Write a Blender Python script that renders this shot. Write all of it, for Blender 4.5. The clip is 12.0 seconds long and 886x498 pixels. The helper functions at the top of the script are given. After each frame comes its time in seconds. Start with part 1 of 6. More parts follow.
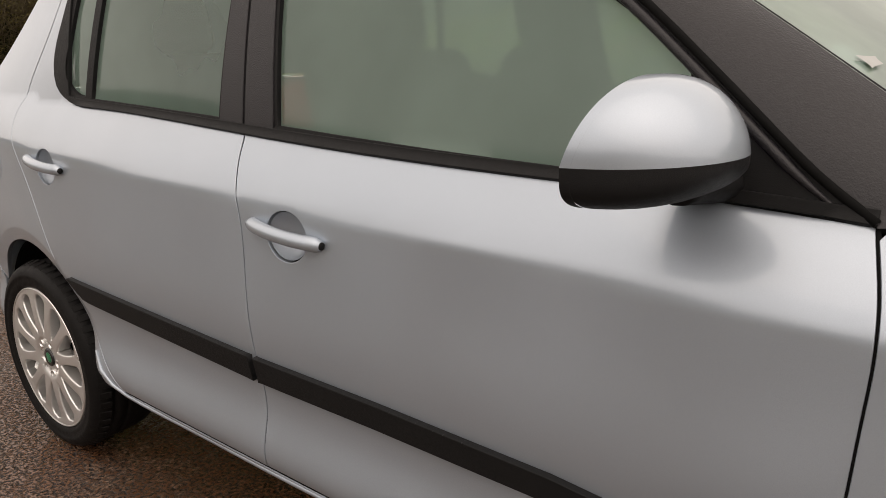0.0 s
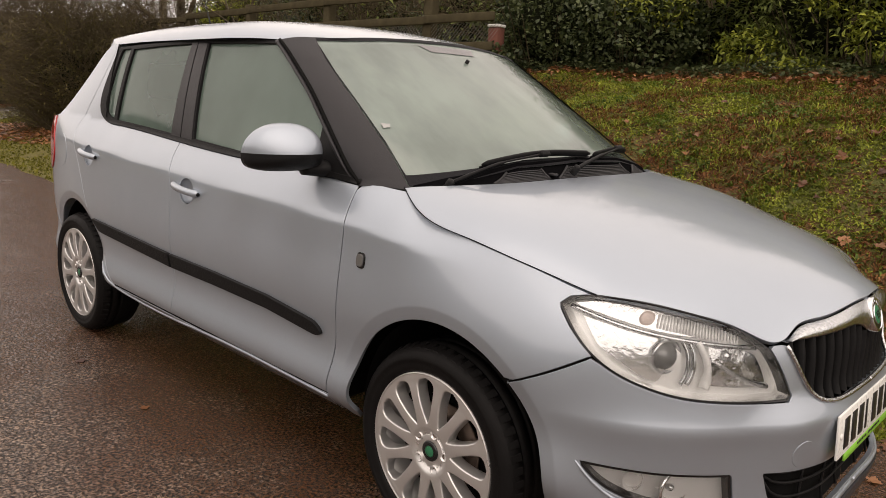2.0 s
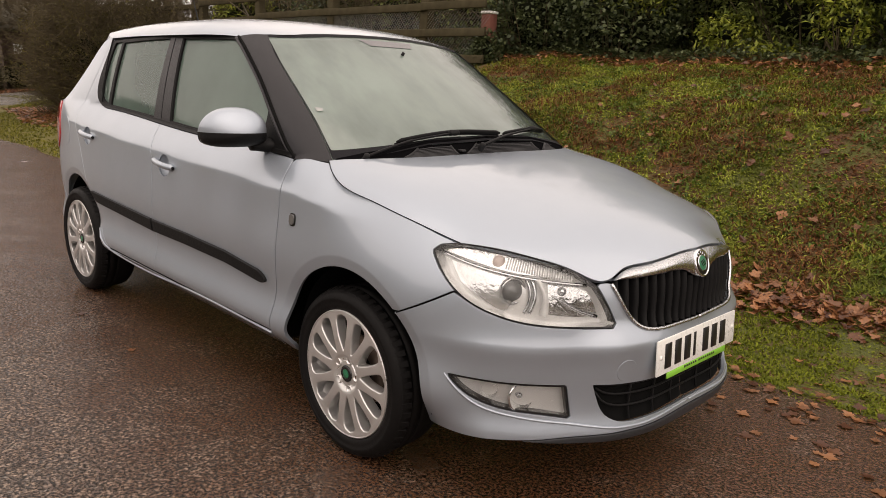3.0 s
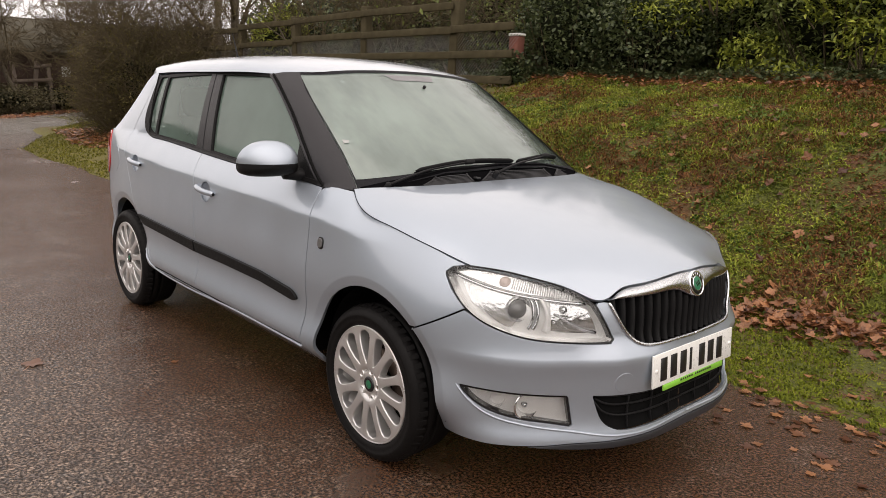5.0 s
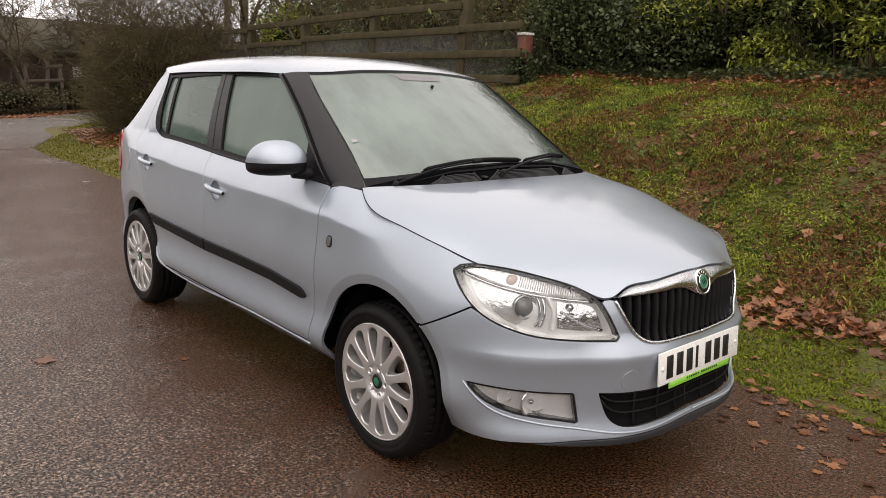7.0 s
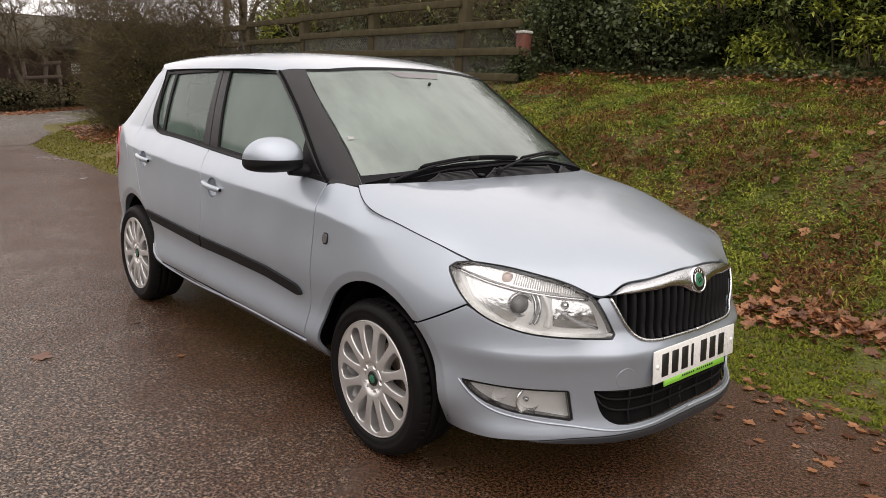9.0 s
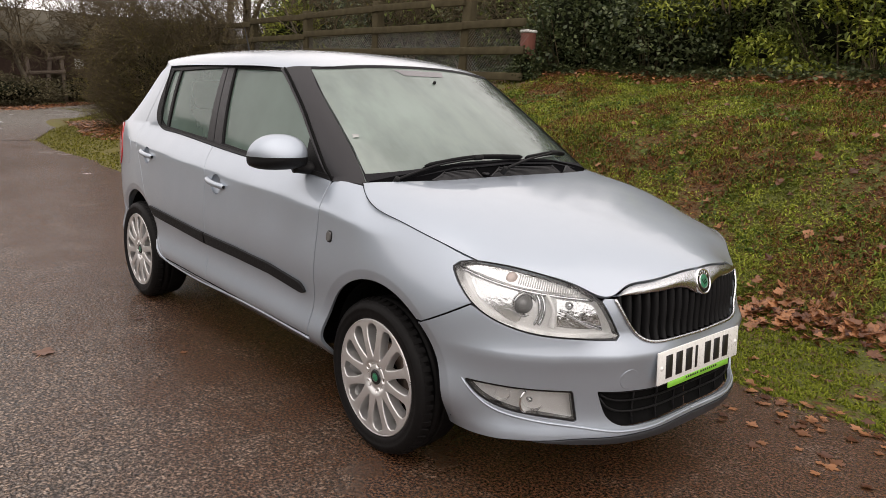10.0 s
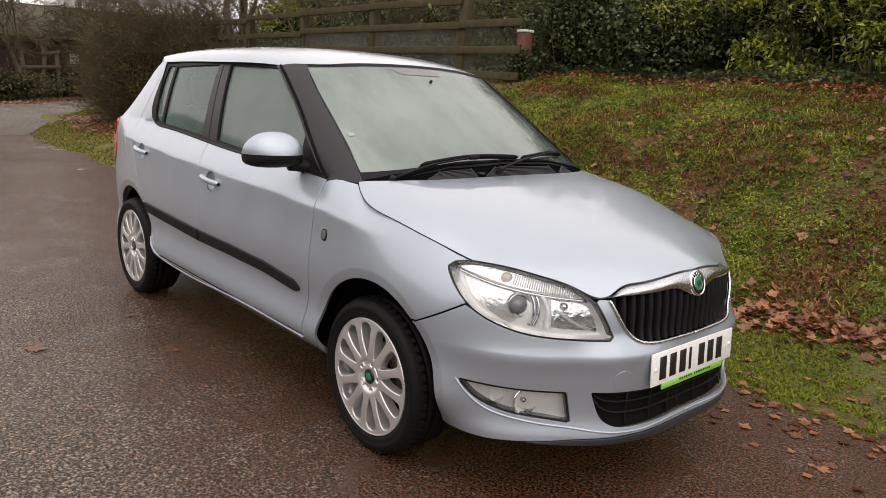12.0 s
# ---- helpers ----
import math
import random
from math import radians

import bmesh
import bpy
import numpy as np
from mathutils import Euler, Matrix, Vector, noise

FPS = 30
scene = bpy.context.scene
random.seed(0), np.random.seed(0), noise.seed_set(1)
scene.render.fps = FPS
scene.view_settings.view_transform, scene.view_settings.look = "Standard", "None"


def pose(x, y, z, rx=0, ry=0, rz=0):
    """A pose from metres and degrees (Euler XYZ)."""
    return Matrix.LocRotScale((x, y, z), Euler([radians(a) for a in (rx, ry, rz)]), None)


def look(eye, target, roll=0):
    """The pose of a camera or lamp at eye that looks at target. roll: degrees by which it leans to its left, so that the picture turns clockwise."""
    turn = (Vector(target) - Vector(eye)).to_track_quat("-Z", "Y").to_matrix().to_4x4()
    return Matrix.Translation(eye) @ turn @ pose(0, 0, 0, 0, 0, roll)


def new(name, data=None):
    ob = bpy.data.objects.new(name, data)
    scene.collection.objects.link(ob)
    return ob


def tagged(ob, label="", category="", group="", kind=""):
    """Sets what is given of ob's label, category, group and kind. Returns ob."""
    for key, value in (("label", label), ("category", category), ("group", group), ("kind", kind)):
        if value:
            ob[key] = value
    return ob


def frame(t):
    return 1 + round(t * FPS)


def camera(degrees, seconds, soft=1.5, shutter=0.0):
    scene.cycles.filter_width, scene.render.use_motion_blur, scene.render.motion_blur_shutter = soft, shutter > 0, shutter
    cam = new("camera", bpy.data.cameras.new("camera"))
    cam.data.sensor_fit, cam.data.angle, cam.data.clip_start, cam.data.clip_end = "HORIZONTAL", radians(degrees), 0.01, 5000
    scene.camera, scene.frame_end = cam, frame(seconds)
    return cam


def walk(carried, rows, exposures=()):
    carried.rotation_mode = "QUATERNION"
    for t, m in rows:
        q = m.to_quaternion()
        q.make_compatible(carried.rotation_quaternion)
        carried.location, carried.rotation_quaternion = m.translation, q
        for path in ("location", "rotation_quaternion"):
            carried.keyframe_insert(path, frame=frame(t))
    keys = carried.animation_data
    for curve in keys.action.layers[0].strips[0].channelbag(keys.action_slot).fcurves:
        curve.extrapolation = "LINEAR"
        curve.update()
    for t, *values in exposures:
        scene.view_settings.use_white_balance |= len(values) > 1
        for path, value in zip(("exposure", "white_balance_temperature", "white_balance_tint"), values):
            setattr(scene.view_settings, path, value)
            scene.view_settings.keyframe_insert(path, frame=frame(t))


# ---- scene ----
cam = camera(62.5, 12.0, soft=.55)
PATH = [
    (0, (-0.257, -1.61, 1.183), (-1.459, -0.109, 0.633), -1.6),
    (0.5, (0.142, -1.745, 1.189), (-1.037, -0.214, 0.675), -0.1),
    (1, (0.521, -1.892, 1.231), (-0.666, -0.367, 0.716), -1.3),
    (1.5, (0.909, -1.946, 1.243), (-0.399, -0.509, 0.768), -0.7),
    (2, (1.279, -2.08, 1.243), (-0.069, -0.661, 0.832), 2.8),
    (2.5, (1.606, -2.155, 1.267), (0.263, -0.745, 0.811), 0.6),
    (2.7, (1.722, -2.151, 1.27), (0.362, -0.757, 0.816), 1.9),
    (4.3, (2.021, -2.245, 1.359), (0.592, -0.924, 0.898), 2.6),
    (4.5, (2.023, -2.252, 1.361), (0.59, -0.927, 0.924), 2.6),
    (5, (2.051, -2.251, 1.355), (0.598, -0.943, 0.933), 2.0),
    (5.5, (2.063, -2.262, 1.355), (0.601, -0.974, 0.9), 2.3),
    (6, (2.07, -2.266, 1.36), (0.601, -0.981, 0.923), 2.0),
    (6.5, (2.069, -2.263, 1.355), (0.601, -0.974, 0.928), 2.0),
    (7, (2.069, -2.261, 1.355), (0.601, -0.971, 0.931), 1.9),
    (9, (2.076, -2.254, 1.353), (0.611, -0.962, 0.924), 2.1),
    (9.5, (2.071, -2.256, 1.352), (0.605, -0.967, 0.914), 2.5),
    (10, (2.065, -2.258, 1.353), (0.598, -0.969, 0.92), 2.6),
    (10.5, (2.063, -2.254, 1.35), (0.599, -0.966, 0.905), 2.8),
    (11, (2.059, -2.249, 1.35), (0.592, -0.966, 0.905), 2.8),
    (11.5, (2.058, -2.259, 1.35), (0.591, -0.974, 0.907), 3.3),
    (12, (2.061, -2.255, 1.354), (0.604, -0.956, 0.919), 3.2),
]
walk(cam, [(t, look(eye, target, roll)) for t, eye, target, roll in PATH], [(0, .72, 7650, 17), (1.2, .68, 7650, 18), (2.7, .70, 7750, 20), (4.3, .83, 7250, 18), (12, .83, 7050, 17)])

# ---- daylight: an overcast winter sky ----
world = bpy.data.worlds.new("overcast_sky")
scene.world = world
world.use_nodes = True
wn = world.node_tree
wn.nodes.clear()
sky = wn.nodes.new("ShaderNodeTexSky")
sky.sky_type, sky.sun_disc = "NISHITA", False
sky.sun_elevation, sky.sun_rotation = radians(60), radians(125)
sky.air_density, sky.dust_density, sky.ozone_density = 1.0, 2.0, 1.0
grey = wn.nodes.new("ShaderNodeHueSaturation")
grey.inputs["Saturation"].default_value = 0.12
back = wn.nodes.new("ShaderNodeBackground")
back.inputs["Strength"].default_value = 0.10
out = wn.nodes.new("ShaderNodeOutputWorld")
wn.links.new(sky.outputs[0], grey.inputs["Color"])
cloud = wn.nodes.new("ShaderNodeMix")
cloud.data_type = "RGBA"
cloud.inputs[0].default_value = .8
cloud.inputs[7].default_value = (8.6, 8.75, 8.9, 1)
wn.links.new(grey.outputs[0], cloud.inputs[6])
wn.links.new(cloud.outputs[2], back.inputs[0])
wn.links.new(back.outputs[0], out.inputs[0])
sun = new("sun", bpy.data.lights.new("sun", "SUN"))
sun.data.energy, sun.data.angle, sun.data.color = 0.65, radians(90), (1, .97, .93)
sun.matrix_world = look((13, -9, 27), (0, 0, 0))


# ---- materials ----
class Nodes:
    """A small helper for node materials."""
    def __init__(self, name):
        self.mat = bpy.data.materials.new(name)
        self.mat.use_nodes = True
        self.tree = self.mat.node_tree
        self.tree.nodes.clear()
        self.out = self.tree.nodes.new("ShaderNodeOutputMaterial")

    def add(self, kind, **inputs):
        n = self.tree.nodes.new("ShaderNode" + kind)
        for key, value in inputs.items():
            slot = n.inputs[key.replace("_", " ")]
            if isinstance(value, bpy.types.NodeSocket):
                self.tree.links.new(value, slot)
            else:
                slot.default_value = value
        return n

    def coords(self, scale=1.0):
        c = self.tree.nodes.new("ShaderNodeTexCoord").outputs["Object"]
        m = self.add("Mapping", Vector=c)
        m.inputs["Scale"].default_value = scale if hasattr(scale, "__len__") else (scale,) * 3
        return m.outputs[0]

    def noise(self, scale, detail=3.0, rough=.55, vector=None):
        n = self.add("TexNoise", Scale=scale, Detail=detail, Roughness=rough)
        self.tree.links.new(vector or self.coords(), n.inputs["Vector"])
        return n.outputs["Fac"]

    def ramp(self, fac, *stops):
        r = self.tree.nodes.new("ShaderNodeValToRGB")
        while len(r.color_ramp.elements) < len(stops):
            r.color_ramp.elements.new(.5)
        for e, (p, c) in zip(r.color_ramp.elements, stops):
            e.position, e.color = p, (*((c,) * 3 if isinstance(c, (int, float)) else c), 1)
        self.tree.links.new(fac, r.inputs[0])
        return r.outputs[0]

    def mix(self, fac, a, b):
        m = self.tree.nodes.new("ShaderNodeMix")
        m.data_type = "RGBA"
        for slot, v in ((m.inputs[0], fac), (m.inputs[6], a), (m.inputs[7], b)):
            if isinstance(v, bpy.types.NodeSocket):
                self.tree.links.new(v, slot)
            else:
                slot.default_value = v if isinstance(v, (int, float)) else (*v, 1)
        return m.outputs[2]

    def bump(self, height, strength=.3, distance=.01):
        return self.add("Bump", Height=height, Strength=strength, Distance=distance).outputs[0]

    def done(self, shader):
        self.tree.links.new(shader, self.out.inputs[0])
        return self.mat


def plain(name, color, rough=.5, metal=0.0, var=.12, scale=30, bump=0.0, coat=0.0, bump_scale=None, sheen=.5):
    """A surface with faint uneven colour and sheen."""
    n = Nodes(name)
    f = n.noise(scale)
    c = n.mix(f, tuple(v * (1 - var) for v in color), tuple(min(1, v * (1 + var)) for v in color))
    p = n.add("BsdfPrincipled", Base_Color=c, Metallic=metal, Coat_Weight=coat, Coat_Roughness=.03, Specular_IOR_Level=sheen)
    n.tree.links.new(n.ramp(n.noise(scale * 3), (.3, max(rough - .06, .02)), (.7, min(rough + .06, 1))), p.inputs["Roughness"])
    if bump:
        n.tree.links.new(n.bump(n.noise(bump_scale or scale * 8), bump, .002), p.inputs["Normal"])
    return n.done(p.outputs[0])


def paint_material():
    """Silver-blue metallic car paint under a clear coat, wet in places."""
    n = Nodes("silver_blue_paint")
    flake = n.noise(900, 1)
    film = n.noise(2.2, 4)
    base = n.mix(flake, (.346, .395, .453), (.420, .475, .536))
    base = n.mix(n.ramp(film, (.45, 0.0), (.8, .25)), base, (.40, .43, .48))
    p = n.add("BsdfPrincipled", Base_Color=base, Metallic=.63, Coat_Weight=1.0, Coat_IOR=1.5)
    n.tree.links.new(n.ramp(n.noise(6, 4), (.35, .39), (.7, .49)), p.inputs["Roughness"])
    n.tree.links.new(n.ramp(n.noise(14, 5), (.4, .06), (.75, .11)), p.inputs["Coat Roughness"])
    return n.done(p.outputs[0])


def glass_material(name, tint, mist, mist_amount, lo=.35, hi=.65, sheen=.06, far_thin=False, ior=1.45):
    """Green-tinted pane, misted on the inside, with a plain gloss."""
    n = Nodes(name)
    clear = n.add("BsdfTransparent", Color=(*tint, 1)).outputs[0]
    fog = n.add("BsdfDiffuse", Color=(*mist, 1)).outputs[0]
    trans = n.add("BsdfTranslucent", Color=(*mist, 1)).outputs[0]
    veil = n.add("MixShader", Fac=.5)
    n.tree.links.new(fog, veil.inputs[1])
    n.tree.links.new(trans, veil.inputs[2])
    a = n.ramp(n.noise(1.5, 4, .5), (lo, mist_amount * .75), (hi, min(1, mist_amount * 1.2)))
    if far_thin:
        # clearer towards the far edge, in ragged runs, to paint in the trees' dark reflection
        xyz = n.add("SeparateXYZ", Vector=n.coords())
        jag = n.add("Math", Value=n.noise(9, 5, .7))
        jag.operation = "MULTIPLY_ADD"
        jag.inputs[1].default_value = -.42
        n.tree.links.new(xyz.outputs["Y"], jag.inputs[2])
        thin_by = n.add("MapRange", Value=jag.outputs[0], From_Min=.06, From_Max=.36, To_Min=1.0, To_Max=.28)
        both = n.add("Math", Value=a)
        both.operation = "MULTIPLY"
        n.tree.links.new(thin_by.outputs[0], both.inputs[1])
        streak = n.ramp(n.noise(1.0, 4, .6, n.coords((3, 7, 1.2))), (.36, .86), (.60, 1.05))
        run = n.add("Math", Value=both.outputs[0])
        run.operation = "MULTIPLY"
        n.tree.links.new(streak, run.inputs[1])
        a = run.outputs[0]
    body = n.add("MixShader", Fac=a)
    n.tree.links.new(clear, body.inputs[1])
    n.tree.links.new(veil.outputs[0], body.inputs[2])
    gloss = n.add("BsdfGlossy", Roughness=sheen)
    fres = n.add("Fresnel", IOR=ior)
    m = n.add("MixShader", Fac=fres.outputs[0])
    n.tree.links.new(body.outputs[0], m.inputs[1])
    n.tree.links.new(gloss.outputs[0], m.inputs[2])
    return n.done(m.outputs[0])


def lens_material():
    n = Nodes("clear_lamp_lens")
    clear = n.add("BsdfTransparent", Color=(.97, .98, .98, 1)).outputs[0]
    beads = n.bump(n.ramp(n.noise(210, 2, .5), (.50, 0.0), (.62, 1.0)), .55, .002)
    gloss = n.add("BsdfGlossy", Roughness=.04, Normal=beads)
    fres = n.add("Fresnel", IOR=1.6, Normal=beads)
    m = n.add("MixShader", Fac=fres.outputs[0])
    n.tree.links.new(clear, m.inputs[1])
    n.tree.links.new(gloss.outputs[0], m.inputs[2])
    return n.done(m.outputs[0])


def asphalt_material(name="wet_asphalt", pale=0.0):
    """Wet chippings, each of its own tone, with brown fines washed in between."""
    n = Nodes(name)
    co = n.coords()
    wob = n.add("VectorMath")
    wob.operation = "ADD"
    n.tree.links.new(co, wob.inputs[0])
    n.tree.links.new(n.mix(n.noise(60, 2, .5, co), (-.006, -.006, 0), (.006, .006, 0)), wob.inputs[1])
    stone = n.add("TexVoronoi", Scale=70.0, Vector=wob.outputs[0])
    gap = n.noise(92, 3, .65, wob.outputs[0])
    tiny = n.noise(260, 2, .7, co)
    patch = n.noise(.55, 5, .6, co)
    blotch = n.noise(2.6, 5, .65, co)
    cell = n.add("SeparateColor", Color=stone.outputs["Color"])
    tone = n.mix(n.ramp(cell.outputs[0], (.05, 0.0), (.9, 1.0)), (.118, .087, .067), (.56, .415, .318))
    tone = n.mix(n.ramp(cell.outputs[1], (.94, 0.0), (.97, .75)), tone, (.36, .33, .29))
    tone = n.mix(n.ramp(stone.outputs["Distance"], (.25, 0.0), (.7, .85)), tone, (.010, .008, .007))
    tone = n.mix(n.ramp(tiny, (.3, .55), (.7, 0.0)), tone, (.012, .010, .009))
    tone = n.mix(n.ramp(gap, (.43, .92), (.50, 0.0)), tone, (.010, .008, .0065))
    # a band of red-brown washed-in dirt runs along the lane beside the verge, darkened to hold the shadow by the bumper
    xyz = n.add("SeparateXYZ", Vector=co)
    dirt_shade_band = n.ramp(n.add("MapRange", Value=xyz.outputs["Y"], From_Min=-2.7, From_Max=-.6).outputs[0], (0, 0.0), (1, 1.0))
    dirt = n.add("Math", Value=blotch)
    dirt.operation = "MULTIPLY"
    n.tree.links.new(dirt_shade_band, dirt.inputs[1])
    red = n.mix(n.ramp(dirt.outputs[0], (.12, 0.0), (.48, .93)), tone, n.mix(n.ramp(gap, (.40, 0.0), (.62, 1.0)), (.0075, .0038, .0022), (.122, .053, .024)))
    # the joining lane's wet sheen is put into a paler colour
    far_sheen = n.add("MapRange", Value=xyz.outputs["X"], From_Min=-13.0, From_Max=-20.0, To_Max=pale).outputs[0]
    red = n.mix(far_sheen, red, n.mix(cell.outputs[0], (.11, .10, .088), (.24, .225, .20)))
    p = n.add("BsdfPrincipled", Base_Color=red, IOR=1.48)
    n.tree.links.new(n.ramp(patch, (.3, .12), (.7, .30)), p.inputs["Roughness"])
    lump = n.ramp(stone.outputs["Distance"], (0, 1.0), (.55, 0.0))
    h = n.add("Math", Value=lump)
    h.operation = "ADD"
    n.tree.links.new(n.ramp(gap, (.36, 0.0), (.52, 1.4)), h.inputs[1])
    n.tree.links.new(n.bump(h.outputs[0], .50, .006), p.inputs["Normal"])
    return n.done(p.outputs[0])


def turf_material():
    """Soil, moss and short grass under the blades."""
    n = Nodes("mossy_turf")
    co = n.coords()
    big, mid, fine = n.noise(.9, 5, .6, co), n.noise(6, 5, .65, co), n.noise(70, 4, .7, co)
    green = n.mix(fine, (.042, .052, .010), (.15, .16, .024))
    brown = n.mix(fine, (.050, .020, .009), (.20, .080, .034))
    c = n.mix(n.ramp(mid, (.46, 0.0), (.62, 1.0)), green, brown)
    c = n.mix(n.ramp(big, (.50, 0.0), (.72, .6)), c, brown)
    # bright moss covers the flat verge further down the lane
    xyz = n.add("SeparateXYZ", Vector=co)
    far = n.add("MapRange", Value=xyz.outputs["X"], From_Min=-4.0, From_Max=-6.5).outputs[0]
    low = n.add("MapRange", Value=xyz.outputs["Y"], From_Min=3.0, From_Max=2.5).outputs[0]
    both = n.add("Math", Value=far)
    both.operation = "MULTIPLY"
    n.tree.links.new(low, both.inputs[1])
    c = n.mix(n.ramp(both.outputs[0], (0, 0.0), (1, .85)), c, n.mix(n.noise(9, 4, .6, co), (.052, .050, .010), (.20, .170, .020)))
    p = n.add("BsdfPrincipled", Base_Color=c, Roughness=.8)
    n.tree.links.new(n.bump(fine, .9, .03), p.inputs["Normal"])
    return n.done(p.outputs[0])


def leaf_material(name, dark, light, rough=.45, clump=0.0, sheen=.5):
    """Foliage, each leaf of its own shade; clump sets the size of patches of one tone."""
    n = Nodes(name)
    g = n.tree.nodes.new("ShaderNodeNewGeometry")
    o = n.tree.nodes.new("ShaderNodeObjectInfo")
    r = n.add("Math")
    r.operation = "ADD"
    n.tree.links.new(g.outputs["Random Per Island"], r.inputs[0])
    n.tree.links.new(o.outputs["Random"], r.inputs[1])
    f = n.add("Math")
    f.operation = "FRACT"
    n.tree.links.new(r.outputs[0], f.inputs[0])
    fac = f.outputs[0]
    if clump:
        spot = n.ramp(n.noise(clump, 4, .65), (.36, 0.0), (.64, 1.0))
        mean = n.add("Math", Value=fac)
        mean.operation = "MULTIPLY"
        n.tree.links.new(spot, mean.inputs[1])
        fac = n.ramp(mean.outputs[0], (.0, .26), (.48, 1.0))
    c = n.mix(fac, dark, light)
    c = n.mix(n.ramp(n.noise(60, 3), (.4, 0.0), (.8, .5)), c, tuple(v * .55 for v in dark))
    p = n.add("BsdfPrincipled", Base_Color=c, Roughness=rough, Specular_IOR_Level=sheen)
    t = n.add("BsdfTranslucent", Color=c)
    m = n.add("MixShader", Fac=.25)
    n.tree.links.new(p.outputs[0], m.inputs[1])
    n.tree.links.new(t.outputs[0], m.inputs[2])
    return n.done(m.outputs[0])


PAINT = paint_material()
GLASS_SIDE = glass_material("misted_side_glass", (.66, .80, .72), (.44, .62, .535), .43, sheen=.10)
GLASS_SCREEN = glass_material("misted_windscreen_glass", (.60, .72, .65), (.55, .69, .615), .56, .32, .68, far_thin=True, ior=1.85)
LENS = lens_material()
BLACK = plain("black_textured_plastic", (.0085, .0085, .009), .55, var=.2, scale=60, bump=.25, bump_scale=900, sheen=.18)
PILLAR = plain("dark_grey_pillar_film", (.0215, .0205, .0230), .36, var=.35, scale=160, bump=.45, bump_scale=420, sheen=.28)
GLOSS_BLACK = plain("gloss_black_plastic", (.012, .012, .013), .15, var=.2)
# near-black for hidden parts; also paints the shade in hollows and gaps
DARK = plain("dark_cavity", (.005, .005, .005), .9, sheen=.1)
RUBBER = plain("tyre_rubber", (.0065, .006, .006), .6, var=.3, scale=20, bump=.3, bump_scale=200, sheen=.16)
ALLOY = plain("painted_alloy", (.74, .73, .72), .33, .75, var=.06, scale=8, coat=.3)
CHROME = plain("chrome", (.78, .79, .80), .09, 1.0, var=.05, scale=50)
# its uneven colour speckles in the beads' light and dark glints
WET_CHROME = plain("beaded_chrome", (.60, .61, .62), .14, 1.0, var=.4, scale=160, bump=1.0, bump_scale=190)
REFLECTOR = plain("lamp_reflector", (.98, .98, .97), .10, .75, var=.05, scale=25, bump=.6, bump_scale=70)
PROJECTOR = plain("grey_projector_glass", (.20, .20, .20), .10, .5)
FACETS = plain("rippled_lamp_mirror", (.95, .95, .94), .08, 1.0, var=.1, scale=25, bump=.9, bump_scale=38)
LAMP_BODY = plain("pale_lamp_housing", (.94, .94, .93), .22, .25, var=.05, scale=25, bump=.4, bump_scale=50)
AMBER = plain("amber_bulb", (.84, .70, .64), .3)
RED_LENS = plain("red_lamp_lens", (.45, .02, .02), .12, coat=1.0)
STEEL = plain("brake_steel", (.13, .095, .075), .5, .6, var=.4, scale=20)
PLATE_WHITE = plain("plate_white", (.80, .80, .77), .3, var=.03)
PLATE_BLACK = plain("plate_black", (.012, .012, .012), .4)
GREEN = plain("badge_green", (.02, .16, .08), .35)
LIME = plain("lime_green_strip", (.22, .55, .06), .4)
FABRIC = plain("grey_seat_fabric", (.05, .05, .052), .9, scale=200)
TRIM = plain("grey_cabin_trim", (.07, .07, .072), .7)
SCREEN_PRINT = plain("black_screen_print", (.016, .016, .018), .5, var=.5, scale=160, bump=.4, bump_scale=300, sheen=.05)
VENT = plain("grey_black_vent_plastic", (.030, .030, .032), .45, var=.3, scale=60, bump=.2, bump_scale=300, sheen=.3)
SCUTTLE = plain("matt_black_scuttle", (.005, .005, .0055), .8, var=.3, scale=60, bump=.3, bump_scale=300, sheen=0.0)
LIP = plain("dark_grey_lip_plastic", (.030, .032, .036), .35, var=.2, scale=40)
WIPER = plain("satin_black_wiper", (.005, .005, .0055), .5, var=.2, scale=60, sheen=.10)
SENSOR = plain("grey_sensor_panel", (.17, .165, .17), .4)
PAPER = plain("white_paper", (.36, .37, .36), .6, var=.03)
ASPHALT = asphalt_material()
PALE_ASPHALT = asphalt_material("pale_grey_asphalt", .85)
TURF = turf_material()

# ---- the car's surfaces: a wrap-round side sheet (s along the plan, z up), bonnet, windscreen, roof ----
def spline(xs, ys, end="natural"):
    """A smooth cubic through the given stations; returns a function."""
    xs, ys = np.array(xs, float), np.array(ys, float)
    n, h = len(xs), np.diff(xs)
    a, r = np.zeros((n, n)), np.zeros(n)
    a[0, 0] = a[-1, -1] = 1
    for i in range(1, n - 1):
        a[i, i - 1:i + 2] = h[i - 1], 2 * (h[i - 1] + h[i]), h[i]
        r[i] = 6 * ((ys[i + 1] - ys[i]) / h[i] - (ys[i] - ys[i - 1]) / h[i - 1])
    m = np.linalg.solve(a, r)

    def f(x):
        x = np.clip(np.asarray(x, float), xs[0], xs[-1])
        i = np.clip(np.searchsorted(xs, x) - 1, 0, n - 2)
        u, v, w = xs[i + 1] - x, x - xs[i], h[i]
        return (m[i] * u**3 + m[i + 1] * v**3) / (6 * w) + (ys[i] / w - m[i] * w / 6) * u + (ys[i + 1] / w - m[i + 1] * w / 6) * v
    return f


def soft(a, b, x):
    u = np.clip((np.asarray(x, float) - a) / (b - a), 0, 1)
    return u * u * (3 - 2 * u)


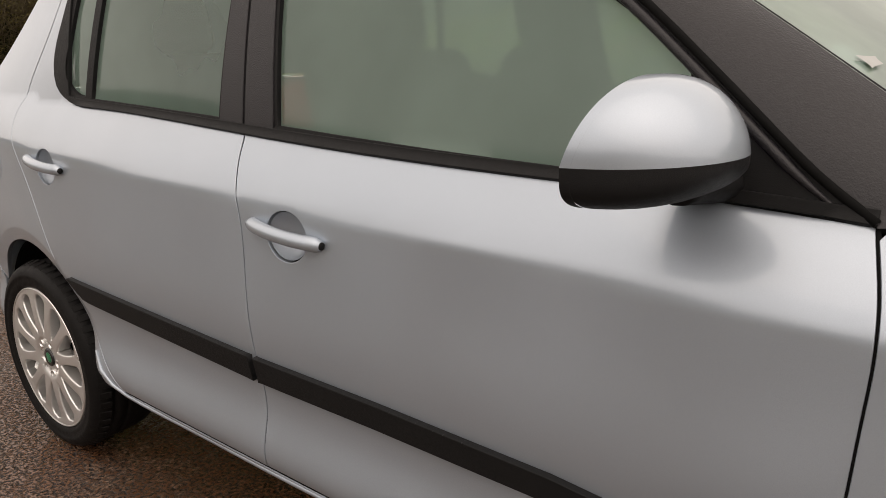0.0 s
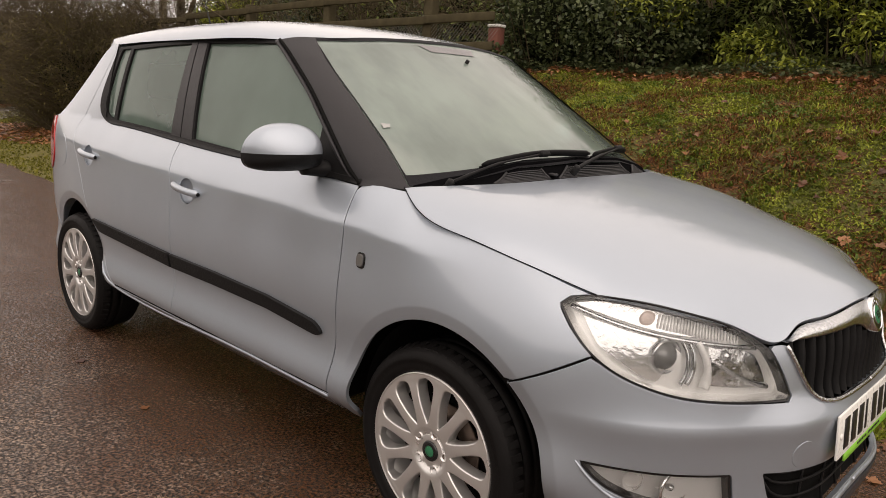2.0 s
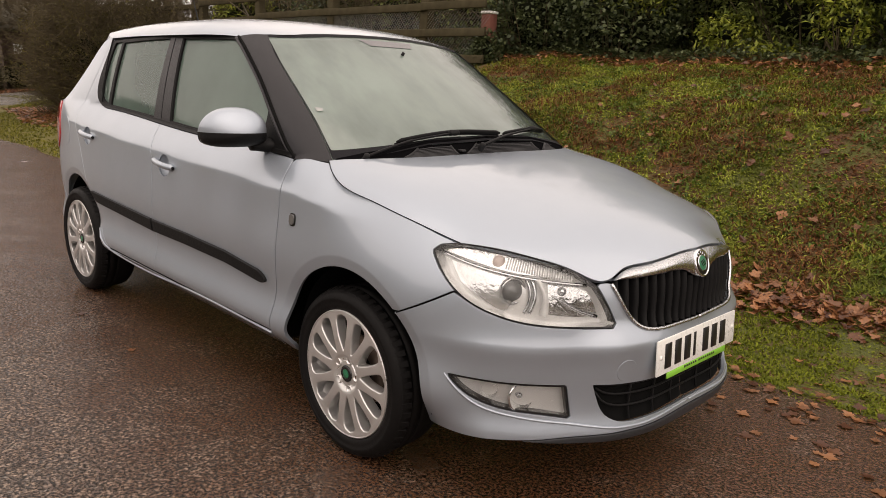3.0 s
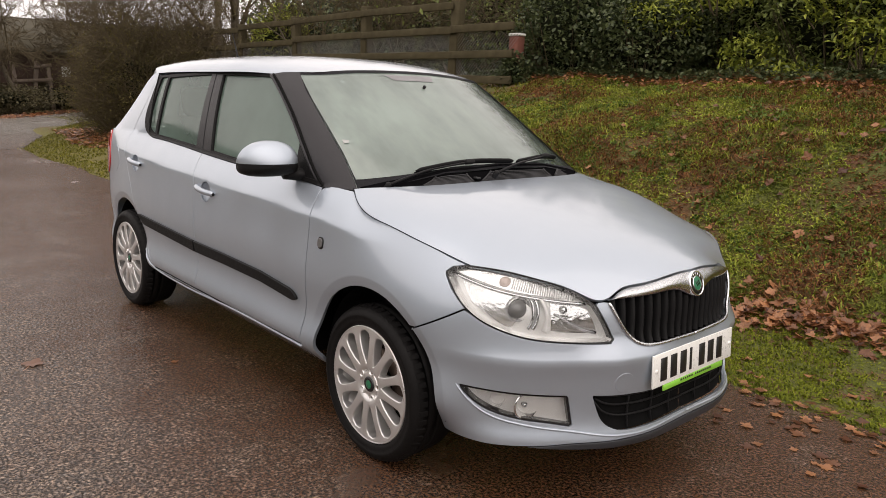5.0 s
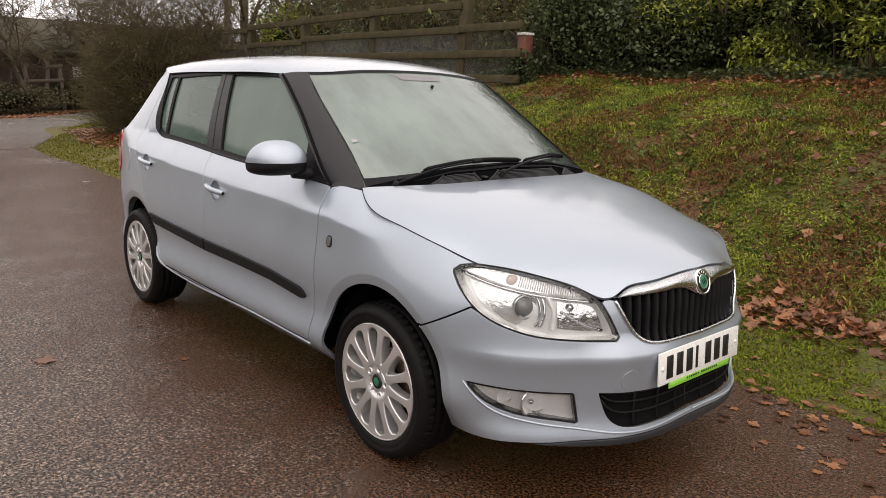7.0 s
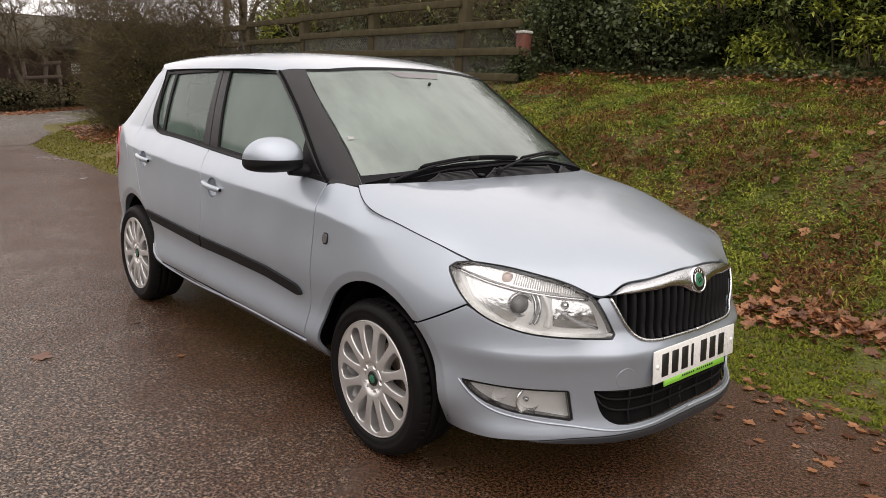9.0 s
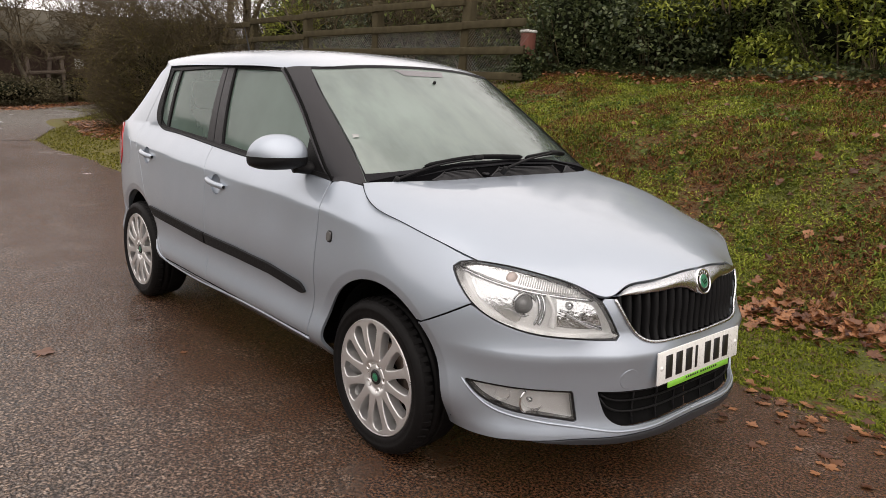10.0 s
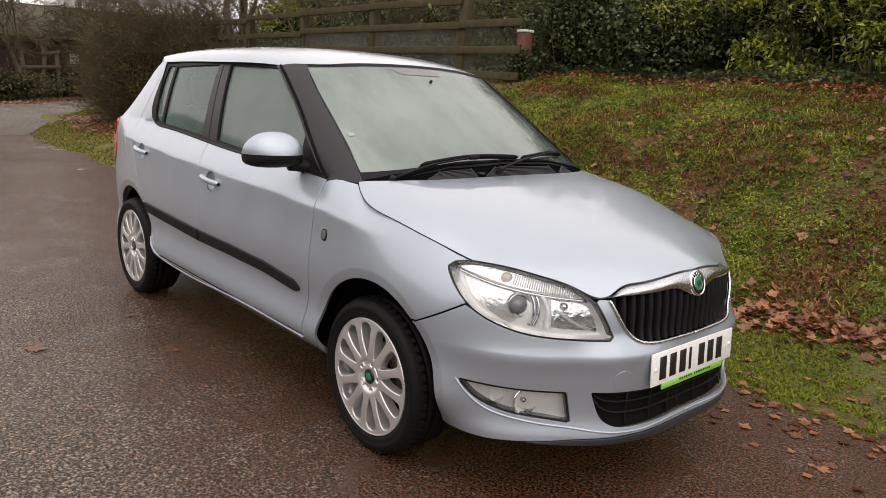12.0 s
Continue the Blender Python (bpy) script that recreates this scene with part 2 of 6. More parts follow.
PLAN = [(-3.12, 0), (-3.11, .30), (-3.06, .55), (-2.93, .70), (-2.7, .765), (-2.3, .795), (-1.8, .803), (-1.2, .806), (-.6, .804),
        (-.1, .802), (.2, .796), (.40, .765), (.56, .695), (.68, .59), (.775, .43), (.838, .24), (.862, 0)]
_p = np.array([(PLAN[1][0], -PLAN[1][1])] + PLAN + [(PLAN[-2][0], -PLAN[-2][1])])
_t = np.r_[0, np.cumsum(np.hypot(*np.diff(_p, axis=0).T))]
_u = np.linspace(_t[1], _t[-2], 4000)
_px, _py = spline(_t, _p[:, 0])(_u), spline(_t, _p[:, 1])(_u)
_s = np.r_[0, np.cumsum(np.hypot(np.diff(_px), np.diff(_py)))]
_s -= np.interp(0, _px, _s)
_tx, _ty = np.gradient(_px, _s), np.gradient(_py, _s)
S_REAR, S_NOSE = _s[0], _s[-1]

Z_TOP = spline([-4, -3.3, -2.6, -2.2, -1.35, -.7, -.36, -.23, -.158, -.1, -.03, .1, .22, .32, .44, .62, .82, .95, 1.05, 1.15, 1.25, 1.45],
               [1.10, 1.09, 1.075, 1.055, 1.022, .993, .983, .985, .959, .930, .911, .891, .868, .847, .82, .80, .765, .765, .79, .80, .808, .81])
D_TOP = spline([-4, -3.2, -2.6, -2.2, -1.35, -1.0, -.7, -.5, -.36, -.29, -.22, -.158, -.1, -.03, .1, .22, .32, .45, .7, .95, 1.2, 1.45],
               [.03, .03, .055, .082, .095, .095, .093, .090, .092, .101, .119, .113, .102, .088, .072, .075, .080, .079, .07, .06, .055, .055])
LEAN = spline([-4, -3.3, -3.0, -2.85, -2.7, -2.55, -2.40, -2.2, -1.35, -.36, 1.45], [.70, .74, .70, .52, .36, .27, .195, .13, .14, .15, .15])
LOW_SIDE = spline([.10, .16, .20, .265, .34, .46, .60, .75, 1.6], [.30, .20, .14, .075, .000, .006, .0, .0, .0])
LOW_NOSE = spline([.10, .16, .20, .25, .28, .30, .32, .36, .44, .50, .532, .542, .555, .58, .61, .66, .72, .78, 1.6], [.10, .035, .012, .008, .009, .014, .019, .022, .017, .011, .0065, .0065, .0095, .0145, .016, .012, .005, .0, .0])
CREASE = spline([-4, -2.8, -2.22, -1.27, -.355, .05, .38, .6, 1.45], [.97, .955, .937, .902, .873, .842, .792, .75, .70])


def depth(s, z):
    """How far the skin lies inside the plan's widest line."""
    k = soft(.28, .62, s) + soft(-2.75, -3.1, s)
    d = LOW_SIDE(z) * (1 - k) + LOW_NOSE(z) * k
    d = d - (.024 * soft(.82, 1.02, s) - .020 * soft(1.08, 1.33, s)) * soft(.20, .27, z) * soft(.62, .54, z)
    zt, dt = Z_TOP(s), D_TOP(s)
    u = np.clip((zt - z) / (.24 + .05 * soft(-.4, .1, s) - .06 * soft(.4, .9, s)), 0, 1)
    up = np.maximum(z - zt, 0)
    # a shoulder line runs along the doors and the wing
    zc = np.minimum(CREASE(s), zt - .03)
    over = .5 * (z - zc + np.sqrt((z - zc) ** 2 + .00007)) / (zt - zc)
    over = np.clip(over, 0, 1)
    fold = .10 * soft(zc - .26, zc, z) + .90 * (.60 * over + .40 * over ** 2.6)
    w = soft(-2.95, -2.5, s) * soft(.20, -.16, s)
    d = d + dt * ((1 - u) ** 2.3 * (1 - w) + fold * w) + LEAN(s) * up + .32 * up**2
    for c, h, w in ((.045, .328, .344), (-2.425, .320, .348)):
        r = np.hypot(s - c, z - h)
        d = d + .009 * np.clip((w + .038 - r) / .038, 0, 1) * soft(.22, .34, z)
    return d


def side(s, z, off=0.0, mirror=1):
    s, z = np.asarray(s, float), np.asarray(z, float)
    nx, ny = -np.interp(s, _s, _ty), np.interp(s, _s, _tx)
    d = depth(s, z) - off
    return np.stack([np.interp(s, _s, _px) - nx * d, -(np.interp(s, _s, _py) - ny * d) * mirror, z], -1)


BONNET_C = spline([-.3, 0, .3, .5, .65, .75, .81, .86], [1.025, .995, .945, .90, .862, .828, .80, .765])
BONNET_D = spline([-.3, -.2, -.05, .1, .3, .43, .515, .593, .637, .677, .72, .745, .81, .9], [.008, .010, .0225, .028, .055, .078, .089, .117, .150, .212, .300, .36, .48, .6])


def bonnet_z(x, y, off=0.0, mirror=1):
    x, y = np.asarray(x, float), np.asarray(y, float)
    a = np.abs(y)
    return np.stack([x, y, BONNET_C(x) - BONNET_D(x) * (a / .70) ** 2.2 - .055 * (a / .72) ** 9 + off], -1)


def screen(y, z, off=0.0, mirror=1):
    """The windscreen: x from the place across and the height."""
    y, z = np.asarray(y, float), np.asarray(z, float)
    x = .02 - 1.67 * (z - .98) - .235 * np.abs(y / .67) ** 2.2 - .10 * (z - .98) * (1.47 - z)*-1
    return np.stack([x + off * .8, y, z + off * .5], -1)


ROOF_C = spline([-3.0, -2.8, -2.5, -2.0, -1.5, -1.1, -.8, -.6], [1.40, 1.435, 1.473, 1.505, 1.513, 1.497, 1.442, 1.388])
ROOF_W = spline([-3.0, -2.8, -2.5, -2.0, -1.4, -1.0, -.885, -.7], [.53, .56, .595, .625, .635, .605, .575, .52])
ROOF_E = spline([-3.0, -2.8, -2.5, -2.0, -1.4, -1.0, -.885, -.7], [1.34, 1.375, 1.395, 1.408, 1.412, 1.408, 1.399, 1.36])


def roof(x, v, off=0.0, mirror=1):
    """v runs from -1 at one rail over the crown to 1 at the other."""
    x, v = np.asarray(x, float), np.asarray(v, float)
    a = np.abs(v)
    y = np.sign(v) * ROOF_W(x) * (a - .16 * a**4) / .84
    k = soft(-1.35, -.95, x)
    z = ROOF_C(x) - (ROOF_C(x) - ROOF_E(x)) * ((.42 + .28 * k) * a**2 + (.58 - .28 * k) * a**7)
    return np.stack([x, y, z + off], -1)


# ---- mesh helpers ----
def finish(ob, material, smooth=True):
    if material:
        ob.data.materials.append(material)
    if smooth:
        ob.data.polygons.foreach_set("use_smooth", [True] * len(ob.data.polygons))
    return ob


def part(name, bm, material, parent=None, label="", smooth=True):
    """Links a bmesh (or mesh) as one mesh object, under a thing or a part."""
    if isinstance(bm, bmesh.types.BMesh):
        me = bpy.data.meshes.new(name)
        bm.normal_update()
        bm.to_mesh(me)
        bm.free()
    else:
        me = bm
    ob = finish(new(name, me), material, smooth)
    if parent:
        ob.parent = parent
    return tagged(ob, label)


def from_arrays(name, verts, faces, normals=None):
    me = bpy.data.meshes.new(name)
    me.from_pydata([tuple(v) for v in verts], [], [tuple(f) for f in faces])
    me.update()
    if normals is not None:
        me.polygons.foreach_set("use_smooth", [True] * len(me.polygons))
        me.normals_split_custom_set_from_vertices([tuple(n) for n in normals])
    return me


def grid_mesh(name, p):
    """A mesh from a (rows, columns, 3) array."""
    a, b = p.shape[:2]
    i = np.arange(a * b).reshape(a, b)
    f = np.stack([i[:-1, :-1], i[1:, :-1], i[1:, 1:], i[:-1, 1:]], -1).reshape(-1, 4)
    return from_arrays(name, p.reshape(-1, 3), f)


# ---- the ground: one sheet with the lane, the verge and the grass bank ----
BANK = spline([-40, -8, 0, 1.0, 2.05, 2.5, 3.06, 3.7, 4.45, 5.3, 7, 12, 40], [0, 0, 0, 0.005, .05, .24, .59, 1.02, 1.29, 1.55, 1.75, 2.0, 2.6])
BANK_IN = spline([-60, -22, -15, -9, -5, 20, 60], [0, 0, .25, .75, 1, 1, 1])


def ground_z(x, y):
    x, y = np.asarray(x, float), np.asarray(y, float)
    h = BANK(y) * np.clip(BANK_IN(x), 0, 1)
    lump = np.sin(x * 2.1 + y * 1.3) * np.sin(y * 2.7 - x * .8) * .035 + np.sin(x * 5.3 - y * 4.1) * np.sin(x * 3.1 + y * 6.2) * .018 + np.sin(x * 17 + 2 * np.sin(y * 7)) * np.sin(y * 19 + 2 * np.sin(x * 8)) * .008
    return h + lump * soft(1.6, 3.0, y) * np.clip(BANK_IN(x), 0, 1)


def verge_edge(x):
    """Where the asphalt ends beside the grass."""
    x = np.asarray(x, float)
    return 1.03 + .05 * np.sin(x * 1.7) + .03 * np.sin(x * 4.3 + 1) + .37 * np.clip(-13.8 - x, 0, 10)


gx = np.r_[-160, -110, -80, -60, -45, np.arange(-36, -8, 1.0), np.arange(-8, -4.5, .15), np.arange(-4.5, 3.4, .055), np.arange(3.4, 5, .2), np.arange(5, 14, .8), 16, 22, 32, 50, 80, 120]
gy = np.r_[-140, -90, -60, -40, -28, -20, -14, -10, np.arange(-8, 0.8, .8), np.arange(.8, 2.0, .1), np.arange(2.0, 5.6, .055), np.arange(5.6, 6.5, .15), 7, 8, 9.5, 12, 15, 20, 28, 40, 60, 90, 140]
GX, GY = np.meshgrid(gx, gy, indexing="ij")
ground = part("ground", grid_mesh("ground", np.stack([GX, GY, ground_z(GX, GY) - .012], -1)), TURF)
tagged(ground, "mossy grass ground rising to a bank beside the lane", "ground", kind="structure")

rx = np.r_[np.arange(-60, -10, 2.0), np.arange(-10, 6, .2), np.arange(6, 40, 2.0)]
rows = []
for q in np.linspace(0, 1, 14):
    edge = verge_edge(rx)
    y = -6.5 + (edge + 6.5) * q
    rows.append(np.stack([rx, y, np.full_like(rx, .0) + .004 * np.sin(rx * .7 + y)*0], -1))
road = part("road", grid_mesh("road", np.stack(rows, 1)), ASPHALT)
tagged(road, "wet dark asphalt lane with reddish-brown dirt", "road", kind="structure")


# ---- panels cut out of the car's surfaces ----
def inside(poly, pts):
    """Which points lie in a closed polygon."""
    x, y = pts[:, 0], pts[:, 1]
    hit = np.zeros(len(pts), bool)
    for (x0, y0), (x1, y1) in zip(poly, np.roll(poly, -1, 0)):
        c = (y0 > y) != (y1 > y)
        with np.errstate(divide="ignore", invalid="ignore"):
            hit ^= c & (x < (x1 - x0) * (y - y0) / (y1 - y0) + x0)
    return hit


def away(poly, pts):
    """The least distance from each point to a polygon's edges."""
    best = np.full(len(pts), 1e9)
    for a, b in zip(poly, np.roll(poly, -1, 0)):
        ab = b - a
        u = np.clip(((pts - a) @ ab) / (ab @ ab + 1e-12), 0, 1)
        best = np.minimum(best, np.hypot(*(pts - a - u[:, None] * ab).T))
    return best


def dense(poly, step):
    out = []
    poly = np.array(poly, float)
    for a, b in zip(poly, np.roll(poly, -1, 0)):
        n = max(1, int(np.ceil(np.hypot(*(b - a)) / step)))
        out += [a + (b - a) * k / n for k in range(n)]
    return np.array(out)


def bend(points, n=8):
    """A smooth open curve through a few points."""
    p = np.array(points, float)
    t = np.r_[0, np.cumsum(np.hypot(*np.diff(p, axis=0).T))]
    u = np.linspace(0, t[-1], n * (len(p) - 1) + 1)
    return [tuple(q) for q in np.stack([spline(t, p[:, 0])(u), spline(t, p[:, 1])(u)], -1)]


def arc(cx, cz, r, a0, a1, n=24):
    return [(cx + r * math.cos(radians(a)), cz + r * math.sin(radians(a))) for a in np.linspace(a0, a1, n)]


def shrink(poly, gap):
    """The polygon drawn in by a gap."""
    p = np.array(poly, float)
    area = (p[:, 0] * np.roll(p[:, 1], -1) - np.roll(p[:, 0], -1) * p[:, 1]).sum()
    d = np.roll(p, -1, 0) - np.roll(p, 1, 0)
    n = np.stack([-d[:, 1], d[:, 0]], -1) * np.sign(area)
    return p + gap * n / (np.linalg.norm(n, axis=1, keepdims=True) + 1e-9)


def skin(name, fn, outline, holes=(), step=.02, gap=.0022, lip=.014, off=0.0, mirror=1, both=False, flip=1, open_at=None, rings=(), round_by=.0014):
    """A panel: a region of a surface, with rounded edges turned in. fn gives places; both joins the mirrored half."""
    o = shrink(dense(outline, step), gap)
    if open_at is not None:
        o[np.abs(o[:, 0] - open_at) < .004, 0] = open_at
    hs = [shrink(dense(h, step), -gap) for h in holes]
    lo, hi = o.min(0), o.max(0)
    g = np.stack(np.meshgrid(np.arange(lo[0] + step * .5, hi[0], step), np.arange(lo[1] + step * .5, hi[1], step), indexing="ij"), -1).reshape(-1, 2)
    keep = inside(o, g) & (away(o, g) > step * .45)
    for h in hs:
        keep &= ~inside(h, g) & (away(h, g) > step * .45)
    g = g[keep]
    for cx, cz, r0 in rings:
        g = g[np.abs(np.hypot(g[:, 0] - cx, g[:, 1] - cz) - r0 - .035) > .038]
        ring = np.concatenate([np.stack([cx + (r0 + q) * np.cos(w), cz + (r0 + q) * np.sin(w)], -1)
                               for q in (.010, .022, .034, .038, .042, .046, .050, .054, .060, .070) for w in [np.arange(0, 2 * np.pi, .012 / r0)]])
        k = inside(o, ring) & (away(o, ring) > .004)
        g = np.concatenate([g, ring[k]])
    pts, edges, loops = [*map(tuple, o)], [], []
    for loop in (o, *hs):
        first = len(pts) if loop is not o else 0
        if loop is not o:
            pts += [*map(tuple, loop)]
        edges += [(first + i, first + (i + 1) % len(loop)) for i in range(len(loop))]
    pts += [*map(tuple, g)]
    from mathutils.geometry import delaunay_2d_cdt
    v2, e2, f2, *_ = delaunay_2d_cdt([Vector(p) for p in pts], edges, [], 0, 1e-6)
    v2, f2 = np.array(v2), np.array([list(f) for f in f2])
    cen = v2[f2].mean(1)
    ok = inside(o, cen)
    for h in hs:
        ok &= ~inside(h, cen)
    f2 = f2[ok]
    e = 1e-3

    def surf(q, extra=0.0):
        p = fn(q[:, 0], q[:, 1], off=off + extra, mirror=mirror)
        a = fn(q[:, 0] + e, q[:, 1], off=off, mirror=mirror) - fn(q[:, 0] - e, q[:, 1], off=off, mirror=mirror)
        b = fn(q[:, 0], q[:, 1] + e, off=off, mirror=mirror) - fn(q[:, 0], q[:, 1] - e, off=off, mirror=mirror)
        n = np.cross(a, b) * flip * mirror
        return p, n / (np.linalg.norm(n, axis=1, keepdims=True) + 1e-12)
    p, n = surf(v2)
    tri = p[f2]
    turn = (np.cross(tri[:, 1] - tri[:, 0], tri[:, 2] - tri[:, 0]) * n[f2[:, 0]]).sum(1) < 0
    f2[turn] = f2[turn][:, ::-1]
    # the rim: a small round and a turned-in lip
    use = {}
    for a, b, c in f2:
        for k in ((a, b), (b, c), (c, a)):
            use[k] = use.get(k, 0) + 1
    rim = [k for k in use if (k[1], k[0]) not in use]
    if open_at is not None:
        rim = [(a, b) for a, b in rim if not (abs(v2[a, 0] - open_at) < .004 and abs(v2[b, 0] - open_at) < .004)]
    verts, norms, faces = [*p], [*n], [tuple(f) for f in f2]
    if lip and rim:
        out = {}
        for a, b in rim:
            w = np.cross(p[b] - p[a], n[a])
            w /= np.linalg.norm(w) + 1e-12
            for i in (a, b):
                out[i] = out.get(i, 0) + w
        ring = {}
        for i, w in out.items():
            w = w / (np.linalg.norm(w) + 1e-12)
            r = min(round_by, lip * .4)
            ring[i] = (len(verts), len(verts) + 1)
            verts += [p[i] + w * r - n[i] * r, p[i] + w * r - n[i] * lip]
            norms += [w, w]
        for a, b in rim:
            (a1, a2), (b1, b2) = ring[a], ring[b]
            faces += [(b, a, a1, b1), (b1, a1, a2, b2)]
    verts, norms = np.array(verts), np.array(norms)
    if both:
        k = len(verts)
        verts = np.r_[verts, verts * (1, -1, 1)]
        norms = np.r_[norms, norms * (1, -1, 1)]
        faces += [tuple(k + i for i in f[::-1]) for f in faces]
    used = sorted({i for f in faces for i in f})
    back = {i: k for k, i in enumerate(used)}
    return from_arrays(name, verts[used], [tuple(back[i] for i in f) for f in faces], norms[used])


# outlines on the side sheet: s along the car (0 at the front wheel), z up
E_DOOR_F = bend([(-.367, .976), (-.347, .898), (-.346, .79), (-.351, .668), (-.362, .536), (-.377, .415), (-.384, .348)])
E_DOOR_M = bend([(-1.465, 1.015), (-1.412, .89), (-1.396, .743), (-1.384, .594), (-1.375, .45), (-1.372, .352)])
E_DOOR_R = bend([(-2.215, 1.392), (-2.267, 1.305), (-2.334, 1.2), (-2.41, 1.095), (-2.437, .99), (-2.37, .87), (-2.246, .679), (-2.122, .513), (-2.018, .411), (-1.945, .352)])
BELT = bend([(-.367, .976), (-.60, .986), (-.876, .993), (-1.465, 1.016), (-1.80, 1.034), (-2.08, 1.046), (-2.19, 1.058), (-2.258, 1.098), (-2.273, 1.15), (-2.245, 1.25), (-2.195, 1.385)])
i_m = min(range(len(BELT)), key=lambda i: abs(BELT[i][0] + 1.465))
A_SEAL = bend([(-.367, .978), (-.425, 1.018), (-.497, 1.079), (-.594, 1.163), (-.70, 1.248), (-.80, 1.315), (-.88, 1.366), (-.950, 1.405)])
ARCH_F, ARCH_R = (.045, .328, .344), (-2.425, .320, .348)
LAMP_TOP = bend([(.3785, .790), (.400, .806), (.464, .8165), (.583, .8140), (.708, .7965), (.80, .775), (.874, .746), (.925, .715)])
LAMP_IN = bend([(.925, .715), (.960, .656), (.986, .606)])
LAMP_LOW = bend([(.974, .594), (.879, .597), (.773, .604), (.68, .614), (.6056, .630), (.541, .652), (.479, .686), (.413, .746), (.3805, .784)])
LAMP = LAMP_TOP + LAMP_IN[1:] + LAMP_LOW
FOG = bend([(.474, .441), (.535, .4385), (.635, .4345), (.744, .4315), (.832, .427)], 4) + bend([(.838, .420), (.848, .376), (.858, .328)], 4) + \
    bend([(.848, .322), (.781, .333), (.682, .344), (.578, .364), (.521, .391), (.478, .428)], 4)
N = S_NOSE
GRILLE_TOP = bend([(.967, .729), (1.056, .735), (1.175, .740), (1.245, .742), (1.30, .728), (1.335, .712), (N, .704)], 6)
GRILLE_LOW = bend([(N, .574), (1.30, .575), (1.227, .576), (1.12, .579), (1.075, .590), (1.035, .622), (.999, .672), (.970, .722)], 6)
LOWG_TOP = bend([(.919, .425), (1.05, .421), (1.2, .417), (N, .415)], 4)
LOWG_LOW = bend([(N, .300), (1.237, .299), (1.097, .300), (1.01, .306), (.962, .332), (.938, .375), (.921, .419)], 5)
BUMP_LOW = bend([(.385, .236), (.531, .252), (.739, .262), (.895, .269), (1.025, .273), (1.295, .275), (N, .276)], 5)


def oval(cs, cz, rs, rz, n=28):
    return [(cs + rs * math.cos(a), cz + rz * math.sin(a)) for a in np.linspace(0, 2 * math.pi, n, endpoint=False)]


def at_side(s, z, off=0.0, m=1):
    return Vector(side(np.array([s]), np.array([z]), off=off, mirror=m)[0])


def tube(name, points, radius, n=8, squash=1.0):
    """A round bar through a few points; radius may be a list."""
    p = np.array(points, float)
    r = np.broadcast_to(np.array(radius, float), (len(p),))
    rings = []
    up = np.array([.13, .17, .97])
    for i in range(len(p)):
        t = p[min(i + 1, len(p) - 1)] - p[max(i - 1, 0)]
        t /= np.linalg.norm(t) + 1e-12
        a = np.cross(t, up)
        a /= np.linalg.norm(a) + 1e-12
        b = np.cross(a, t)
        w = np.linspace(0, 2 * np.pi, n, endpoint=False)
        rings.append(p[i] + r[i] * (np.outer(np.cos(w), a) + squash * np.outer(np.sin(w), b)))
    verts = np.concatenate(rings)
    faces = [(i * n + k, i * n + (k + 1) % n, (i + 1) * n + (k + 1) % n, (i + 1) * n + k) for i in range(len(p) - 1) for k in range(n)]
    faces += [tuple(range(n))[::-1], tuple((len(p) - 1) * n + k for k in range(n))]
    return from_arrays(name, verts, faces)


def smooth_line(points, n=24):
    p = np.array(points, float)
    t = np.r_[0, np.cumsum(np.linalg.norm(np.diff(p, axis=0), axis=1))]
    u = np.linspace(0, t[-1], n)
    return np.stack([spline(t, p[:, k])(u) for k in range(3)], -1)


def revolve(name, profile, n=64, axis="y"):
    """Turned about an axis; profile rows of (place along it, radius)."""
    a = np.linspace(0, 2 * np.pi, n + 1)
    pr = np.array(profile)
    x, y, z = np.outer(np.cos(a), pr[:, 1]), np.tile(pr[:, 0], (n + 1, 1)), np.outer(np.sin(a), pr[:, 1])
    return grid_mesh(name, np.stack([x, y, z] if axis == "y" else [y, z, x], -1))


def slab(name, size, round_by=.01, segments=3):
    """A box with rounded edges, centred."""
    bm = bmesh.new()
    bmesh.ops.create_cube(bm, size=1)
    bmesh.ops.scale(bm, vec=size, verts=bm.verts)
    bmesh.ops.bevel(bm, geom=list(bm.edges), offset=round_by, segments=segments, affect="EDGES", profile=.5)
    return bm


def handle(door, m, s, z):
    """A grip over a dished bowl."""
    dish = skin("handle_bowl", lambda a, b, off=0.0, mirror=1: side(a, b, off=off - .022 * np.clip(1 - ((a - s) / .054) ** 2 - ((b - z + .003) / .046) ** 2, 0, 1) ** .7, mirror=mirror),
                oval(s, z - .003, .053, .045), mirror=m, lip=0, gap=.0005, step=.008, off=-.0025)
    part("handle_bowl", dish, PAINT, door)
    k = np.linspace(0, 1, 15)
    ss = s - .099 + .199 * k
    zz = z + .012 - .016 * k
    lift = .024 * np.sin(np.pi * np.clip(k * 1.0, .06, .94)) ** .5 - .004
    p = np.array([at_side(a, b, c, m) for a, b, c in zip(ss, zz, lift)])
    r = np.array([.008] + [.0136] * 13 + [.008])
    grip = part("door_handle", tube("door_handle", p, r, 12, 1.0), PAINT, door)
    part("handle_end", tube("handle_end", p[-3:] + (p[-1] - p[-2]) * .15, [.0100, .0122, .0066], 12), BLACK, grip)



